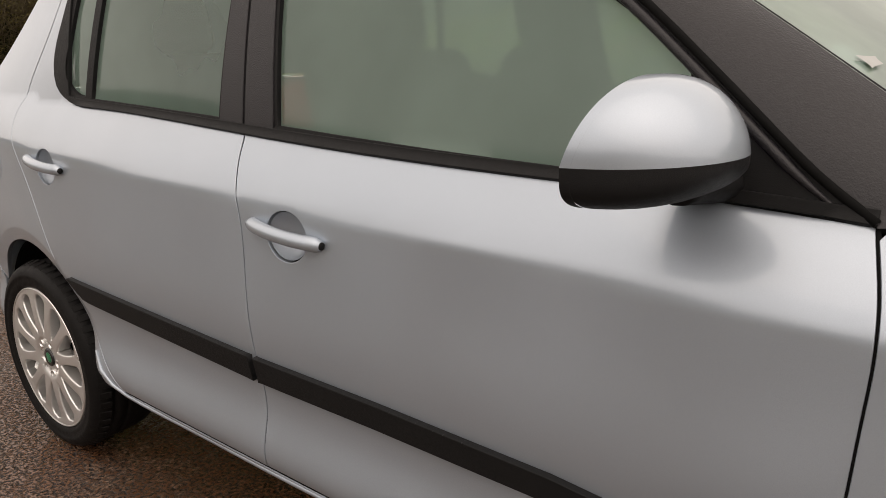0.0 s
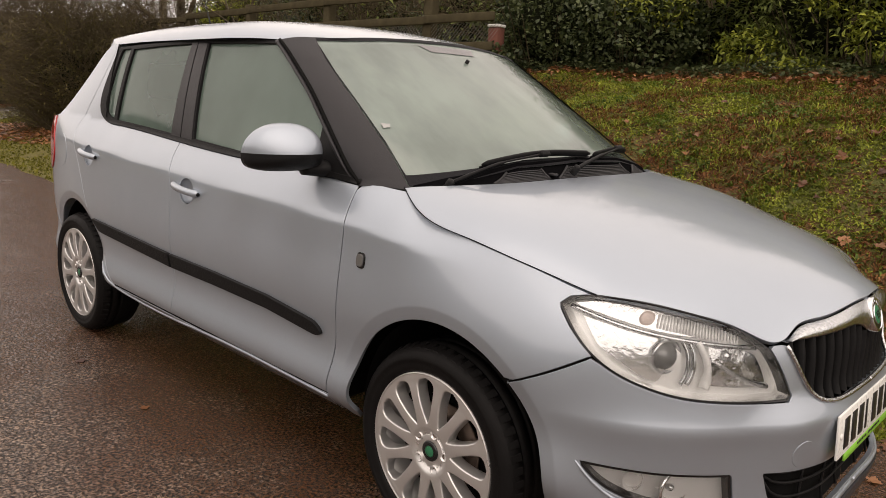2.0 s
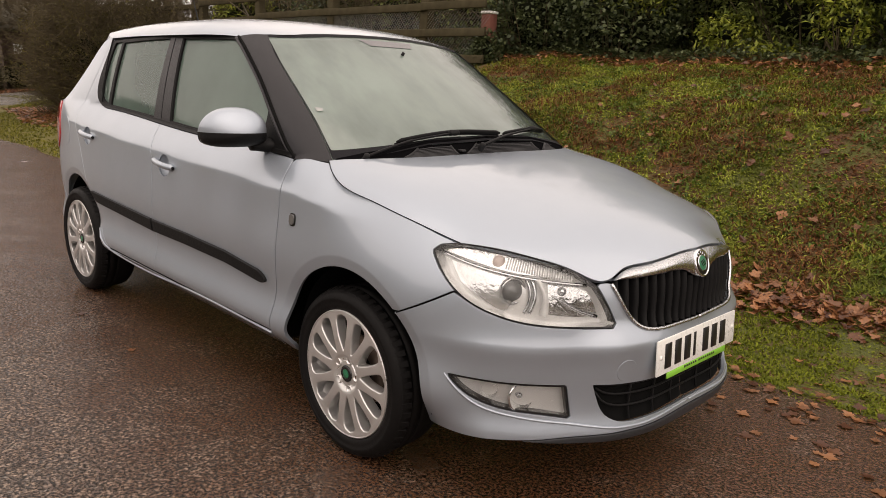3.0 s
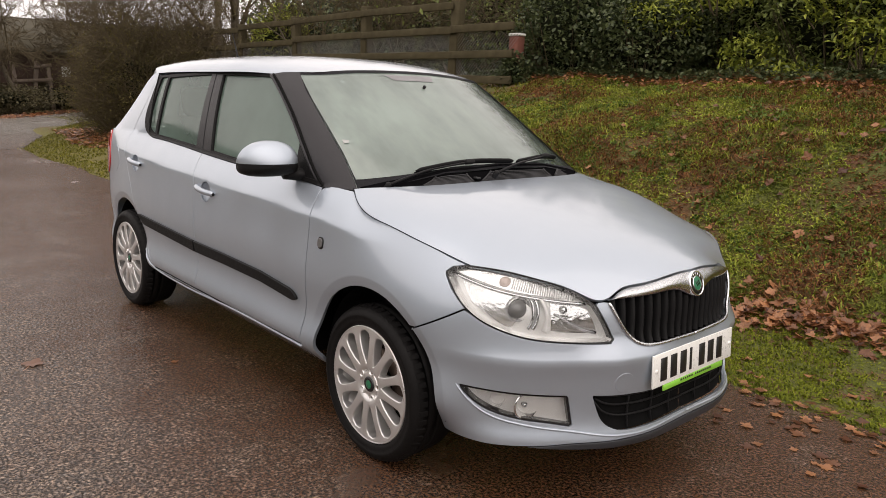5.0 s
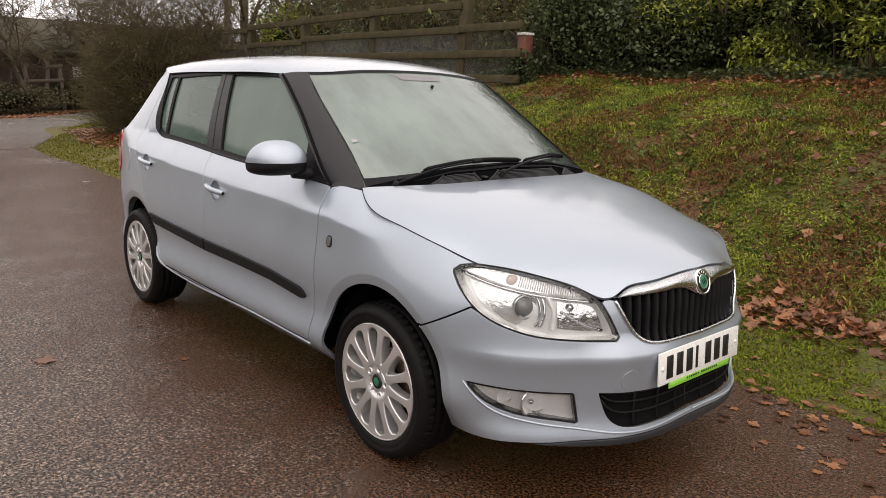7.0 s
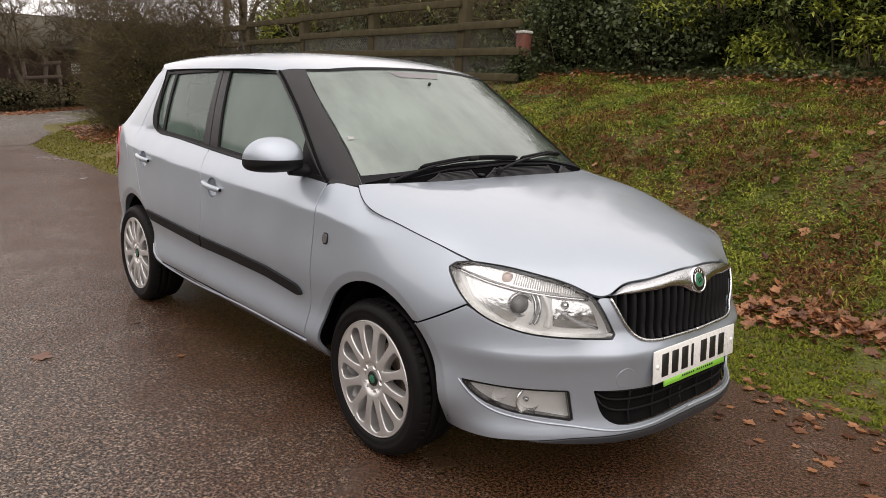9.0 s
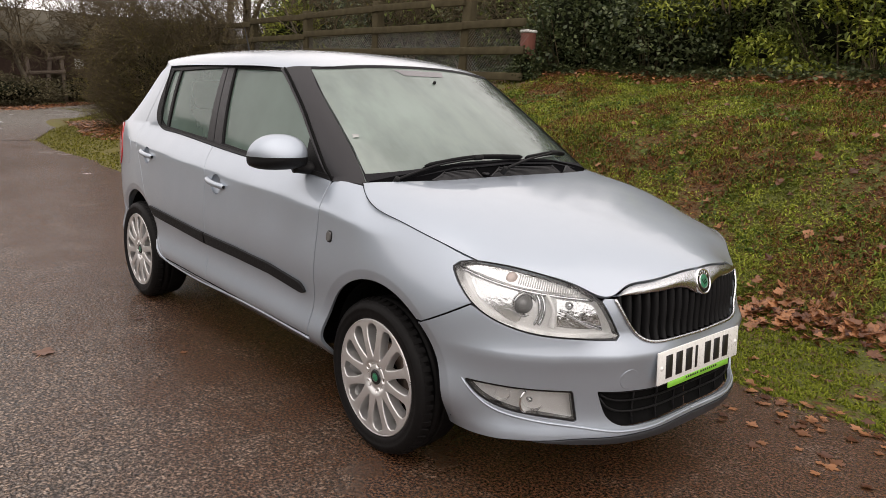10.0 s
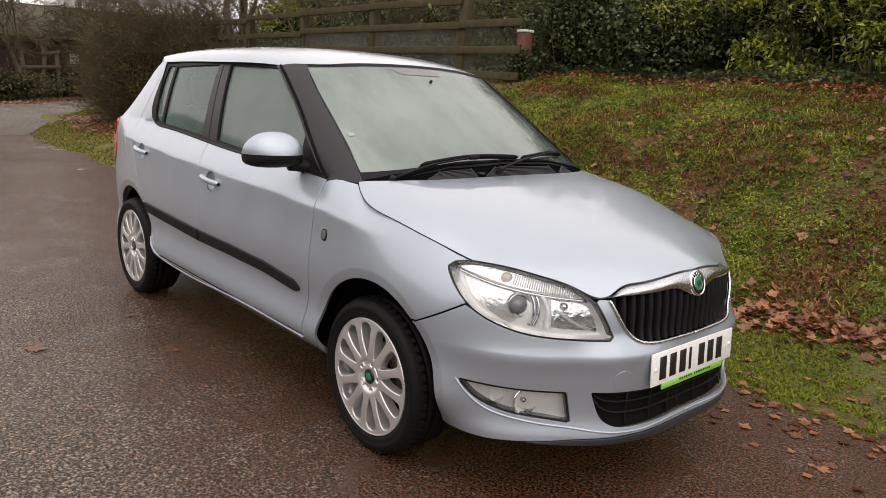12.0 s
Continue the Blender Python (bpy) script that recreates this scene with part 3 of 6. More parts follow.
def car_panels(car, m):
    """The skin of one side: m is 1 for the driver's side and -1 for the other."""
    def put(name, material, outline, parent=car, label="", **kw):
        return part(name, skin(name, side, outline, mirror=m, **kw), material, parent, label)

    fd = put("front_door", PAINT, BELT[:i_m + 1] + E_DOOR_M[1:] + E_DOOR_F[::-1][:-1], gap=.0032, holes=[oval(-1.272, .850, .053, .045)])
    rd = put("rear_door", PAINT, BELT[i_m:] + E_DOOR_R + E_DOOR_M[::-1][:-1], holes=[oval(-2.222, .897, .053, .045)])
    handle(fd, m, -1.272, .853)
    handle(rd, m, -2.222, .900)
    front = [q for q in arc(*ARCH_F, 180, 50, 40) if q[1] > .24]
    wing = E_DOOR_F[1:] + [(-.388, .285), (-.31, .27), (-.297, .3)] + front + \
        bend([(.272, .584), (.37, .633), (.476, .689)], 5)[1:] + [(.445, .715), (.413, .746), (.383, .781), (.379, .791), (.400, .8065), (.452, .8155)] + \
        [(s, float(Z_TOP(s))) for s in np.linspace(.43, -.2, 30)] + [(-.28, .984), (-.350, .982)]
    put("front_wing", PAINT, wing, step=.015, gap=.0026, rings=[ARCH_F])
    rear = [q for q in arc(*ARCH_R, 0, 180, 44)]
    quarter = E_DOOR_R[::-1] + bend([(-2.255, 1.408), (-2.33, 1.385), (-2.44, 1.305), (-2.56, 1.205), (-2.68, 1.115), (-2.80, 1.04)], 4) + \
        bend([(-2.80, 1.05), (-2.76, .95), (-2.75, .86), (-2.80, .79), (-2.88, .77)], 3) + [(-2.89, .62), (-2.80, .60), (-2.74, .50)] + \
        [q for q in rear[::-1] if q[0] > -2.74] + [(-2.075, .29), (-1.95, .285)]
    put("rear_quarter_panel", PAINT, quarter, rings=[ARCH_R])
    put("rear_lamp", RED_LENS, bend([(-2.80, 1.05), (-2.76, .95), (-2.75, .86), (-2.80, .79), (-2.88, .77)], 4) + [(-3.05, .78), (-3.05, 1.04)], off=.006)
    put("fuel_flap", PAINT, oval(-2.60, .893, .072, .078), off=.0015, lip=.004, gap=.001)
    put("sill", PAINT, [(-.384, .343), (-.388, .275), (-1.2, .272), (-1.95, .280), (-1.962, .340)], step=.02)
    strip_f = bend([(-.478, .557), (-.445, .545), (-.427, .52), (-.44, .513), (-.471, .510)], 4)
    put("rubbing_strip", BLACK, [(-1.383, .593), (-1.057, .591), (-.715, .581)] + strip_f + [(-.72, .531), (-1.068, .537), (-1.38, .536)], fd, "black plastic strip", off=.012, lip=.02, gap=.003)
    put("rubbing_strip", BLACK, [(-1.395, .593), (-1.6, .600), (-2.145, .618), (-2.16, .612), (-2.085, .566), (-2.06, .562), (-1.6, .544), (-1.392, .536)], rd, "black plastic strip", off=.012, lip=.02, gap=.003)
    def rounded(cs, cz, rs, rz):
        return [(cs + rs * np.sign(math.cos(a)) * abs(math.cos(a)) ** .6, cz + rz * np.sign(math.sin(a)) * abs(math.sin(a)) ** .6) for a in np.linspace(0, 2 * math.pi, 32, endpoint=False)]
    rep = put("side_repeater", GLOSS_BLACK, rounded(-.258, .781, .0165, .0215), off=.003, lip=.006, gap=0, step=.006)
    put("repeater_lens", PROJECTOR, rounded(-.258, .782, .012, .0165), rep, "clear domed lens", off=.008, lip=.008, gap=0, step=.006)
    # windows
    g_front = bend([(-1.380, 1.034), (-1.0, 1.014), (-.78, 1.006), (-.60, 1.002)], 4) + [(-.596, 1.008), (-.594, 1.147)] + \
        bend([(-.598, 1.1515), (-.637, 1.180), (-.73, 1.241), (-.82, 1.301), (-.896, 1.354), (-.945, 1.388)], 4) + [(-.956, 1.393), (-1.2, 1.398), (-1.412, 1.398)]
    g_rear = [(-1.565, 1.042), (-1.831, 1.054), (-2.082, 1.066), (-2.028, 1.378), (-1.8, 1.390), (-1.537, 1.398)]
    g_quart = bend([(-2.110, 1.070), (-2.165, 1.082), (-2.203, 1.112), (-2.210, 1.155), (-2.196, 1.20), (-2.172, 1.30), (-2.152, 1.365)], 4) + [(-2.14, 1.378), (-2.054, 1.382)]
    trim = BELT + [(-2.0, 1.395), (-1.5, 1.411), (-1.1, 1.408)] + A_SEAL[::-1][:-1]
    put("window_surround", BLACK, trim, holes=[g_front, g_rear, g_quart], off=.003, lip=.012, gap=0.0, step=.022)
    for g in (g_front, g_rear, g_quart):
        pane = put("window_glass", GLASS_SIDE, g, off=-.007, lip=0, gap=-.004, step=.03)
        pane.visible_shadow = False
    put("pillar_cover", PILLAR, [(-1.476, 1.027), (-1.386, 1.025), (-1.418, 1.40), (-1.484, 1.40)], off=.006, lip=.01, gap=.002)
    put("pillar_cover", PILLAR, [(-1.560, 1.034), (-1.481, 1.029), (-1.489, 1.402), (-1.533, 1.402)], off=.006, lip=.01, gap=.002)
    waist = [(a, b + .002) for a, b in BELT if a > -2.2]
    put("waist_seal", BLACK, waist + [(a, b + .014) for a, b in waist[::-1]], off=.008, lip=.01, gap=0.0, step=.02)
    line = side(np.array(A_SEAL)[:, 0], np.array(A_SEAL)[:, 1], off=.006, mirror=m)
    part("pillar_seal", tube("pillar_seal", line, .0055, 8), DARK, car)
    lip_line = side(np.array(A_SEAL)[2:, 0] - .016, np.array(A_SEAL)[2:, 1] - .006, off=.005, mirror=m)
    part("pillar_strip", tube("pillar_strip", lip_line, np.interp(np.linspace(0, 1, len(lip_line)), [0, .12, 1], [.0015, .0072, .0072]), 8), PILLAR, car)
    # dark sheet set behind the panels so that the gaps look shaded
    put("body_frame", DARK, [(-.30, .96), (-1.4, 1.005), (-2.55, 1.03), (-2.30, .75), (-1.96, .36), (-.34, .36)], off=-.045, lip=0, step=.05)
    ledge = np.array(bend([(.462, .440), (.495, .405), (.565, .356), (.66, .333), (.76, .319), (.86, .306), (1.0, .288), (1.2, .287), (N, .290)], 6))
    part("bumper_ledge", tube("bumper_ledge", side(ledge[:, 0], ledge[:, 1], off=-.001, mirror=m), [.003] + [.0055] * (len(ledge) - 1), 8, .8), PAINT, car)
    sill_line = np.array(bend([(-.39, .334), (-1.2, .334), (-1.93, .336), (-2.02, .372), (-2.07, .43)], 8))
    part("sill_ledge", tube("sill_ledge", side(sill_line[:, 0], sill_line[:, 1], off=.001, mirror=m), .0052, 8), PAINT, car)
    # near-black tubes that paint the shade in the shut lines
    for run in (E_DOOR_F, E_DOOR_M, [(a, b) for a, b in bend([(-.384, .3455), (-1.2, .3455), (-1.95, .346)], 8)], bend([(.272, .583), (.37, .631), (.473, .6865)], 5)):
        run = np.array(run)
        part("shut_line_seal", tube("shut_line_seal", side(run[:, 0], run[:, 1], off=-.0062, mirror=m), .0034, 6), DARK, car)
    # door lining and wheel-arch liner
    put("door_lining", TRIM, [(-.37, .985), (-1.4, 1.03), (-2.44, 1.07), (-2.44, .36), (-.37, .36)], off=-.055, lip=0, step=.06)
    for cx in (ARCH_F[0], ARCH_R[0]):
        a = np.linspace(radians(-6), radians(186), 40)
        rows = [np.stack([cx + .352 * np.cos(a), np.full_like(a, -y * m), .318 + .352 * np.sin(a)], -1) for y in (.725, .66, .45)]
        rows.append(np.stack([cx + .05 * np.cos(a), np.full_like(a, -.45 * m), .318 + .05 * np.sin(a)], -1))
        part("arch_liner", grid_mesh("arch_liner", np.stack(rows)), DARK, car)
    return fd, rd


car = new("hatchback_car")
tagged(car, "silver-blue five-door hatchback, wet, parked on the lane", "car")
for m in (1, -1):
    car_panels(car, m)

bumper_out = BUMP_LOW[:-1] + [(N, .276)] + LOWG_LOW[0:] + LOWG_TOP + [q for q in GRILLE_LOW] + [(.955, .724), (.934, .723)] + \
    LAMP_IN + LAMP_LOW[:-16] + bend([(.474, .684), (.37, .629), (.274, .582)], 5) + [q for q in arc(*ARCH_F, 48, -14, 24)]
bumper = part("front_bumper", skin("front_bumper", side, bumper_out, holes=[FOG], both=True, open_at=N, step=.014, rings=[ARCH_F]), PAINT, car)
part("towing_eye_cover", skin("towing_eye_cover", side, oval(1.022, .4655, .034, .033), off=.0012, lip=.004, gap=0), PAINT, bumper)
lip_out = BUMP_LOW[10:] + [(N, .243), (1.2, .243), (1.0, .244), (.85, .248), (.74, .256)]
part("chin_spoiler", skin("chin_spoiler", side, lip_out, off=.004, both=True, open_at=N, step=.02), LIP, bumper, "dark grey plastic lower lip")

bonnet_edge = bend([(-.223, -.669), (-.16, -.702), (-.105, -.7205), (-.040, -.7295), (.066, -.7295), (.21, -.7175), (.325, -.6955), (.43, -.6725)])
bonnet_front = bend([(.43, -.672), (.476, -.648), (.521, -.624), (.563, -.596), (.607, -.558), (.641, -.520), (.663, -.492), (.692, -.459), (.734, -.414), (.752, -.374), (.757, -.318), (.786, -.239), (.812, -.125), (.822, 0)])
bonnet_rear = bend([(-.223, -.669), (-.143, -.586), (-.092, -.470), (-.068, -.35), (-.058, -.18), (-.056, 0)])
half = bonnet_rear[::-1] + bonnet_edge[1:] + bonnet_front[1:]
whole = half + [(x, -y) for x, y in half[::-1][1:-1]]
part("bonnet", skin("bonnet", bonnet_z, whole, step=.022, off=.001, gap=.0025), PAINT, car)

# a thin near-black tube draws the shaded gap round the bonnet
edge = np.array(bonnet_edge)
for m in (1, -1):
    part("bonnet_seal", tube("bonnet_seal", bonnet_z(edge[:, 0], edge[:, 1] - .0012, off=.0032) * (1, m, 1), .0013, 6), DARK, car)

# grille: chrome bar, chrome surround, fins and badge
# the near-black sheet behind the fins holds the shade inside the grille
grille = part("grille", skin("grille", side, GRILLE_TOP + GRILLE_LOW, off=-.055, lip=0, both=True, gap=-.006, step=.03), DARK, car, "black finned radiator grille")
fin_s = np.linspace(.992, N, 11)
for m in (1, -1):
    for s in (fin_s if m == 1 else fin_s[:-1]):
        top = np.interp(s, [q[0] for q in GRILLE_TOP], [q[1] for q in GRILLE_TOP])
        low = np.interp(s, [q[0] for q in GRILLE_LOW[::-1]], [q[1] for q in GRILLE_LOW[::-1]])
        z = np.linspace(low + .002, top - .002, 9)
        prof = [(-.011, -.05), (-.0095, -.016), (-.005, -.007), (0, -.004), (.005, -.007), (.0095, -.016), (.011, -.05)]
        P = np.stack([side(np.full(9, s) + a, z, off=o, mirror=m) for a, o in prof])
        part("fin", grid_mesh("fin", P), BLACK, grille)
    lower = np.array(GRILLE_LOW)
    lower = side(lower[:, 0], lower[:, 1], off=.002, mirror=m)
    part("grille_surround", tube("grille_surround", lower, .0062, 8), WET_CHROME, grille, "thin chrome surround")
    top_edge = np.array([q for q in bonnet_front if q[0] > .742 and q[1] > -.372])
    up = bonnet_z(top_edge[:, 0], top_edge[:, 1], off=-.006)
    u = np.linspace(0, 1, 40)
    tu = np.linspace(0, 1, len(up))
    up = np.stack([np.interp(u, tu, up[:, k]) for k in range(3)], -1)
    dn = np.array(GRILLE_TOP)
    td = np.linspace(0, 1, len(dn))
    dn = side(np.interp(u, td, dn[:, 0]), np.interp(u, td, dn[:, 1]), off=.004)
    k = np.linspace(0, 1, 8)[:, None, None]
    P = up[None] * (1 - k) + dn[None] * k + np.array([.012, 0, .004]) * np.sin(np.pi * k)
    P = np.concatenate([P, dn[None] - (.03, 0, 0)], 0) * (1, m, 1)
    part("chrome_bar", grid_mesh("chrome_bar", P), WET_CHROME, grille, "water-beaded chrome bar")
badge = part("badge", revolve("badge", [(-.012, .0445), (.004, .0445), (.008, .0425), (.0085, .0395), (.006, .0375)], 48, "x"), CHROME, grille, "round chrome badge with green centre")
badge.matrix_basis = pose(.840, -.004, .748, 0, -18, 0)
for nm, mt, pr in (("badge_ring", GLOSS_BLACK, [(.006, .038), (.0065, .022)]), ("badge_centre", GREEN, [(.0076, .0235), (.0095, .014), (.010, .0001)])):
    part(nm, revolve(nm, pr, 40, "x"), mt, badge)
part("badge_trim", revolve("badge_trim", [(.0065, .0255), (.0085, .0245), (.0075, .0230)], 40, "x"), CHROME, badge)
for i in range(-2, 3):
    part("badge_mark", slab("badge_mark", (.0016, .0065, .0095), .0004, 1), CHROME, badge).matrix_basis = pose(.0068, -.0315 * math.sin(i * .42), .0315 * math.cos(i * .42), math.degrees(i * .42), 0, 0)
for i in range(3):
    part("badge_mark", slab("badge_mark", (.002, .004, .020), .0004, 1), GLOSS_BLACK, badge).matrix_basis = pose(.0095, -.008 + i * .008, .002 * i - .002, 28, 0, 0)

# lower grille
# a near-black backing puts the shade of the intake behind its bars
lowg = part("lower_grille", skin("lower_grille", side, LOWG_TOP + LOWG_LOW, off=-.026, lip=0, both=True, gap=-.008, step=.03), DARK, car, "black lower air intake with bars")
for m in (1, -1):
    for q in (.36, .68, .95):
        ss = np.linspace(.935, N, 20)
        lo = np.interp(ss, [a[0] for a in LOWG_LOW[::-1]], [a[1] for a in LOWG_LOW[::-1]])
        zz = lo + (np.interp(ss, [a[0] for a in LOWG_TOP], [a[1] for a in LOWG_TOP]) - lo) * q
        part("bar", tube("bar", side(ss, zz, off=-.013, mirror=m), .0038, 6), BLACK, lowg)
    for s in (1.06, 1.17, 1.28):
        zz = np.linspace(.302, .417, 5)
        part("bar", tube("bar", side(np.full(5, s), zz, off=-.015, mirror=m), .0038, 6), BLACK, lowg)

# number plate: white, with plain dark bars, two screw caps and a lime strip under it
plate = new("number_plate")
plate.parent = car
plate.matrix_basis = pose(.863, 0, .492, 0, -4, 0)
part("plate_board", slab("plate_board", (.006, .515, .111), .002, 2), PLATE_WHITE, plate)
part("plate_mount", slab("plate_mount", (.016, .36, .09), .004, 1), BLACK, plate).location = (-.012, 0, 0)
for y in (-.195, -.135, -.075, -.028, .045, .105, .165):
    part("plate_bar", slab("plate_bar", (.002, .038 if y != -.028 else .014, .078), .0006, 1), PLATE_BLACK, plate).location = (.004, y, .0)
for y in (-.238, .238):
    part("screw_cap", revolve("screw_cap", [(.003, .008), (.006, .007), (.0075, .0001)], 16, "x"), PLATE_WHITE, plate).location = (0, y, .0)
strip = part("dealer_strip", slab("dealer_strip", (.005, .39, .021), .001, 1), LIME, plate, "lime green strip with tiny dark marks")
strip.location = (.001, .0, -.0655)
for i in range(14):
    part("small_mark", slab("small_mark", (.001, .009, .007), .0003, 1), PLATE_BLACK, strip).location = (.003, -.085 + i * .014 + .01 * (i > 5), .004)


# headlamps and fog lamps
def bowl(name, r, deep, n=40):
    k = np.linspace(0, 1, 9)
    return revolve(name, [(-deep * (1 - a**2), max(r * a, .0001)) for a in k], n, "x")


def aim(p, m, yaw=12):
    return Matrix.Translation(p) @ Euler((0, 0, radians(-yaw * m))).to_matrix().to_4x4()


for m in (1, -1):
    lamp = new("headlamp")
    lamp.parent = car
    tagged(lamp, "clear headlamp with chrome reflectors")
    def cut(name, mat, outline, parent=None, **kw):
        return part(name, skin(name, side, outline, mirror=m, **kw), mat, parent or lamp)
    lamp_small = [tuple(q) for q in shrink(dense(LAMP, .012), .0042)]
    cut("lamp_gasket", GLOSS_BLACK, LAMP, holes=[lamp_small], off=-.003, lip=.03, gap=.001, step=.01)
    cut("lamp_housing", LAMP_BODY, LAMP, off=-.046, lip=0, gap=-.004, step=.02)
    rimline = side(np.array(lamp_small)[:, 0], np.array(lamp_small)[:, 1], off=-.006, mirror=m)
    rimback = side(np.array(lamp_small)[:, 0], np.array(lamp_small)[:, 1], off=-.055, mirror=m)
    part("lamp_wall", grid_mesh("lamp_wall", np.stack([np.r_[rimline, rimline[:1]], np.r_[rimback, rimback[:1]]])), REFLECTOR, lamp)
    top = [(.405, .790), (.464, .800), (.583, .797), (.708, .780), (.80, .760), (.872, .735)]
    ind = bend(top, 5) + bend([(.86, .728), (.76, .735), (.64, .746), (.52, .765), (.42, .782)], 5)
    tray = cut("indicator_tray", REFLECTOR, ind, off=-.030, lip=.02, step=.01)
    part("indicator_bulb", revolve("indicator_bulb", [(-.012, .0001), (-.008, .014), (.000, .019), (.006, .013), (.008, .0001)], 20, "x"), AMBER, tray).matrix_basis = aim(at_side(.60, .774, -.028, m), m, 40)
    for i in range(26):
        s = .63 + i * .0088
        zt = np.interp(s, [q[0] for q in top], [q[1] for q in top])
        part("lamp_rib", tube("lamp_rib", [at_side(s + .004, zt - .004, -.026, m), at_side(s - .004, zt - .034, -.026, m)], .0022, 5), LAMP_BODY, tray)
    side_refl = cut("side_reflector", REFLECTOR, bend([(.43, .765), (.52, .752), (.60, .742), (.63, .735), (.64, .640), (.56, .662), (.48, .704)], 4), off=-.035, lip=.03, step=.012)
    proj = part("projector_ring", revolve("projector_ring", [(-.05, .030), (-.02, .036), (-.012, .041), (.0, .042), (.004, .038), (-.004, .031)], 40, "x"), CHROME, lamp)
    proj.matrix_basis = aim(at_side(.655, .694, -.036, m), m, 22)
    part("projector_lens", revolve("projector_lens", [(-.004, .031), (.006, .026), (.013, .016), (.016, .0001)], 32, "x"), PROJECTOR, proj, "dark domed glass")
    beam = cut("main_reflector", FACETS, bend([(.772, .716), (.84, .712), (.90, .698)], 5) + bend([(.915, .69), (.935, .655), (.948, .620)], 4) + bend([(.94, .616), (.86, .618), (.776, .627)], 5), off=-.041, lip=.02, step=.01)
    # a chrome tube shaped as the diagonal light streak in the reflector
    streak_line = smooth_line([at_side(s, z, o, m) for s, z, o in ((.790, .684, -.034), (.84, .656, -.032), (.89, .634, -.031), (.936, .622, -.032))], 12)
    part("reflector_ridge", tube("reflector_ridge", streak_line, np.linspace(.004, .011, 12), 8, .7), CHROME, lamp)
    part("bulb_shield", revolve("bulb_shield", [(-.03, .012), (-.006, .013), (.0, .009), (.002, .0001)], 20, "x"), CHROME, lamp).matrix_basis = aim(at_side(.825, .694, -.030, m), m, 14)
    for s0, r in ((.700, .005), (.716, .0065)):
        part("projector_shroud", tube("projector_shroud", smooth_line([at_side(s0 + d, z, -.032, m) for d, z in ((-.008, .733), (.006, .71), (.010, .685), (.004, .655), (-.008, .635))]), r, 8), CHROME, lamp)
    part("lamp_bezel", tube("lamp_bezel", smooth_line([at_side(s, z, -.028, m) for s, z in ((.735, .730), (.754, .70), (.762, .665), (.752, .628))]), .0125, 8, .7), LAMP_BODY, lamp)
    part("lamp_bezel", tube("lamp_bezel", smooth_line([at_side(s, z, -.024, m) for s, z in ((.40, .783), (.52, .758), (.66, .738), (.80, .722), (.90, .712))]), .006, 8), CHROME, lamp)
    cut("lamp_lens", LENS, LAMP, off=-.003, lip=0, gap=.0045, step=.02).visible_shadow = False

    fog = new("fog_lamp")
    fog.parent = car
    tagged(fog, "clear fog lamp with black surround")
    fog_small = [tuple(q) for q in shrink(dense(FOG, .012), .0065)]
    cut("fog_surround", GLOSS_BLACK, FOG, fog, holes=[fog_small], off=-.004, lip=.05, gap=.001, step=.01)
    cut("fog_housing", LAMP_BODY, FOG, fog, off=-.032, lip=0, gap=-.002, step=.02)
    fb = part("fog_reflector", bowl("fog_reflector", .043, .04), REFLECTOR, fog)
    fb.matrix_basis = aim(at_side(.705, .386, -.016, m), m, 14)
    part("fog_bulb", revolve("fog_bulb", [(-.035, .008), (-.012, .010), (-.006, .006), (-.005, .0001)], 16, "x"), CHROME, fb)
    part("fog_ring", revolve("fog_ring", [(-.004, .041), (.001, .044), (-.004, .047)], 40, "x"), CHROME, fb)
    sb = part("fog_side_bulb", bowl("fog_side_bulb", .026, .03), REFLECTOR, fog)
    sb.matrix_basis = aim(at_side(.60, .398, -.022, m), m, 35)
    cut("fog_lens", LENS, FOG, fog, off=-.004, lip=0, gap=.007, step=.02).visible_shadow = False

# roof, windscreen and pillars
vs = np.linspace(-1, 1, 81)
R = np.zeros((70, 81, 3))
for j, v in enumerate(vs):
    x0, x1 = -1.0, -.6
    for _ in range(30):
        # the front edge lies where the roof meets the windscreen
        x = (x0 + x1) / 2
        q = roof(np.array([x]), np.array([v]))[0]
        if x < screen(q[1:2], q[2:3])[0, 0] + .004:
            x0 = x
        else:
            x1 = x
    x = min(max(x, -.90), float(np.interp(abs(v), [.76, .90, 1], [-.80, -.872, -.91])))
    R[:, j] = roof(np.linspace(-2.76 + .48 * abs(v) ** 3, x, 70), np.full(70, v))
roof_panel = part("roof", grid_mesh("roof", R), PAINT, car)
part("screen_seal", tube("screen_seal", R[-1, 3:-3] + (.001, 0, -.003), .004, 8), BLACK, roof_panel)
rear_edge = R[0]
tail = np.stack([rear_edge * (1 - k) + np.stack([-3.02 + .22 * np.abs(vs) ** 4, vs * .645, np.full(81, 1.06)], -1) * k + np.array([-.01, 0, .0]) * 4 * k * (1 - k) for k in np.linspace(0, 1, 8)])
part("tailgate", grid_mesh("tailgate", tail), PAINT, car)
part("tail_panel", skin("tail_panel", side, [(S_REAR, 1.05), (-2.97, 1.05), (-3.06, 1.03), (-3.06, .78), (-2.90, .77), (-2.90, .62), (S_REAR, .62)], both=True, open_at=S_REAR, step=.04), PAINT, car)
part("rear_bumper", skin("rear_bumper", side, [(S_REAR, .615), (-2.89, .615), (-2.80, .595), (-2.745, .49), (-2.765, .40), (-2.77, .28), (S_REAR, .28)], both=True, open_at=S_REAR, step=.03), PAINT, car)
aerial_base = R[10, 40]
part("aerial", tube("aerial", [aerial_base, aerial_base + (-.02, 0, .03), aerial_base + (-.10, 0, .20)], [.012, .006, .002], 8), BLACK, car)

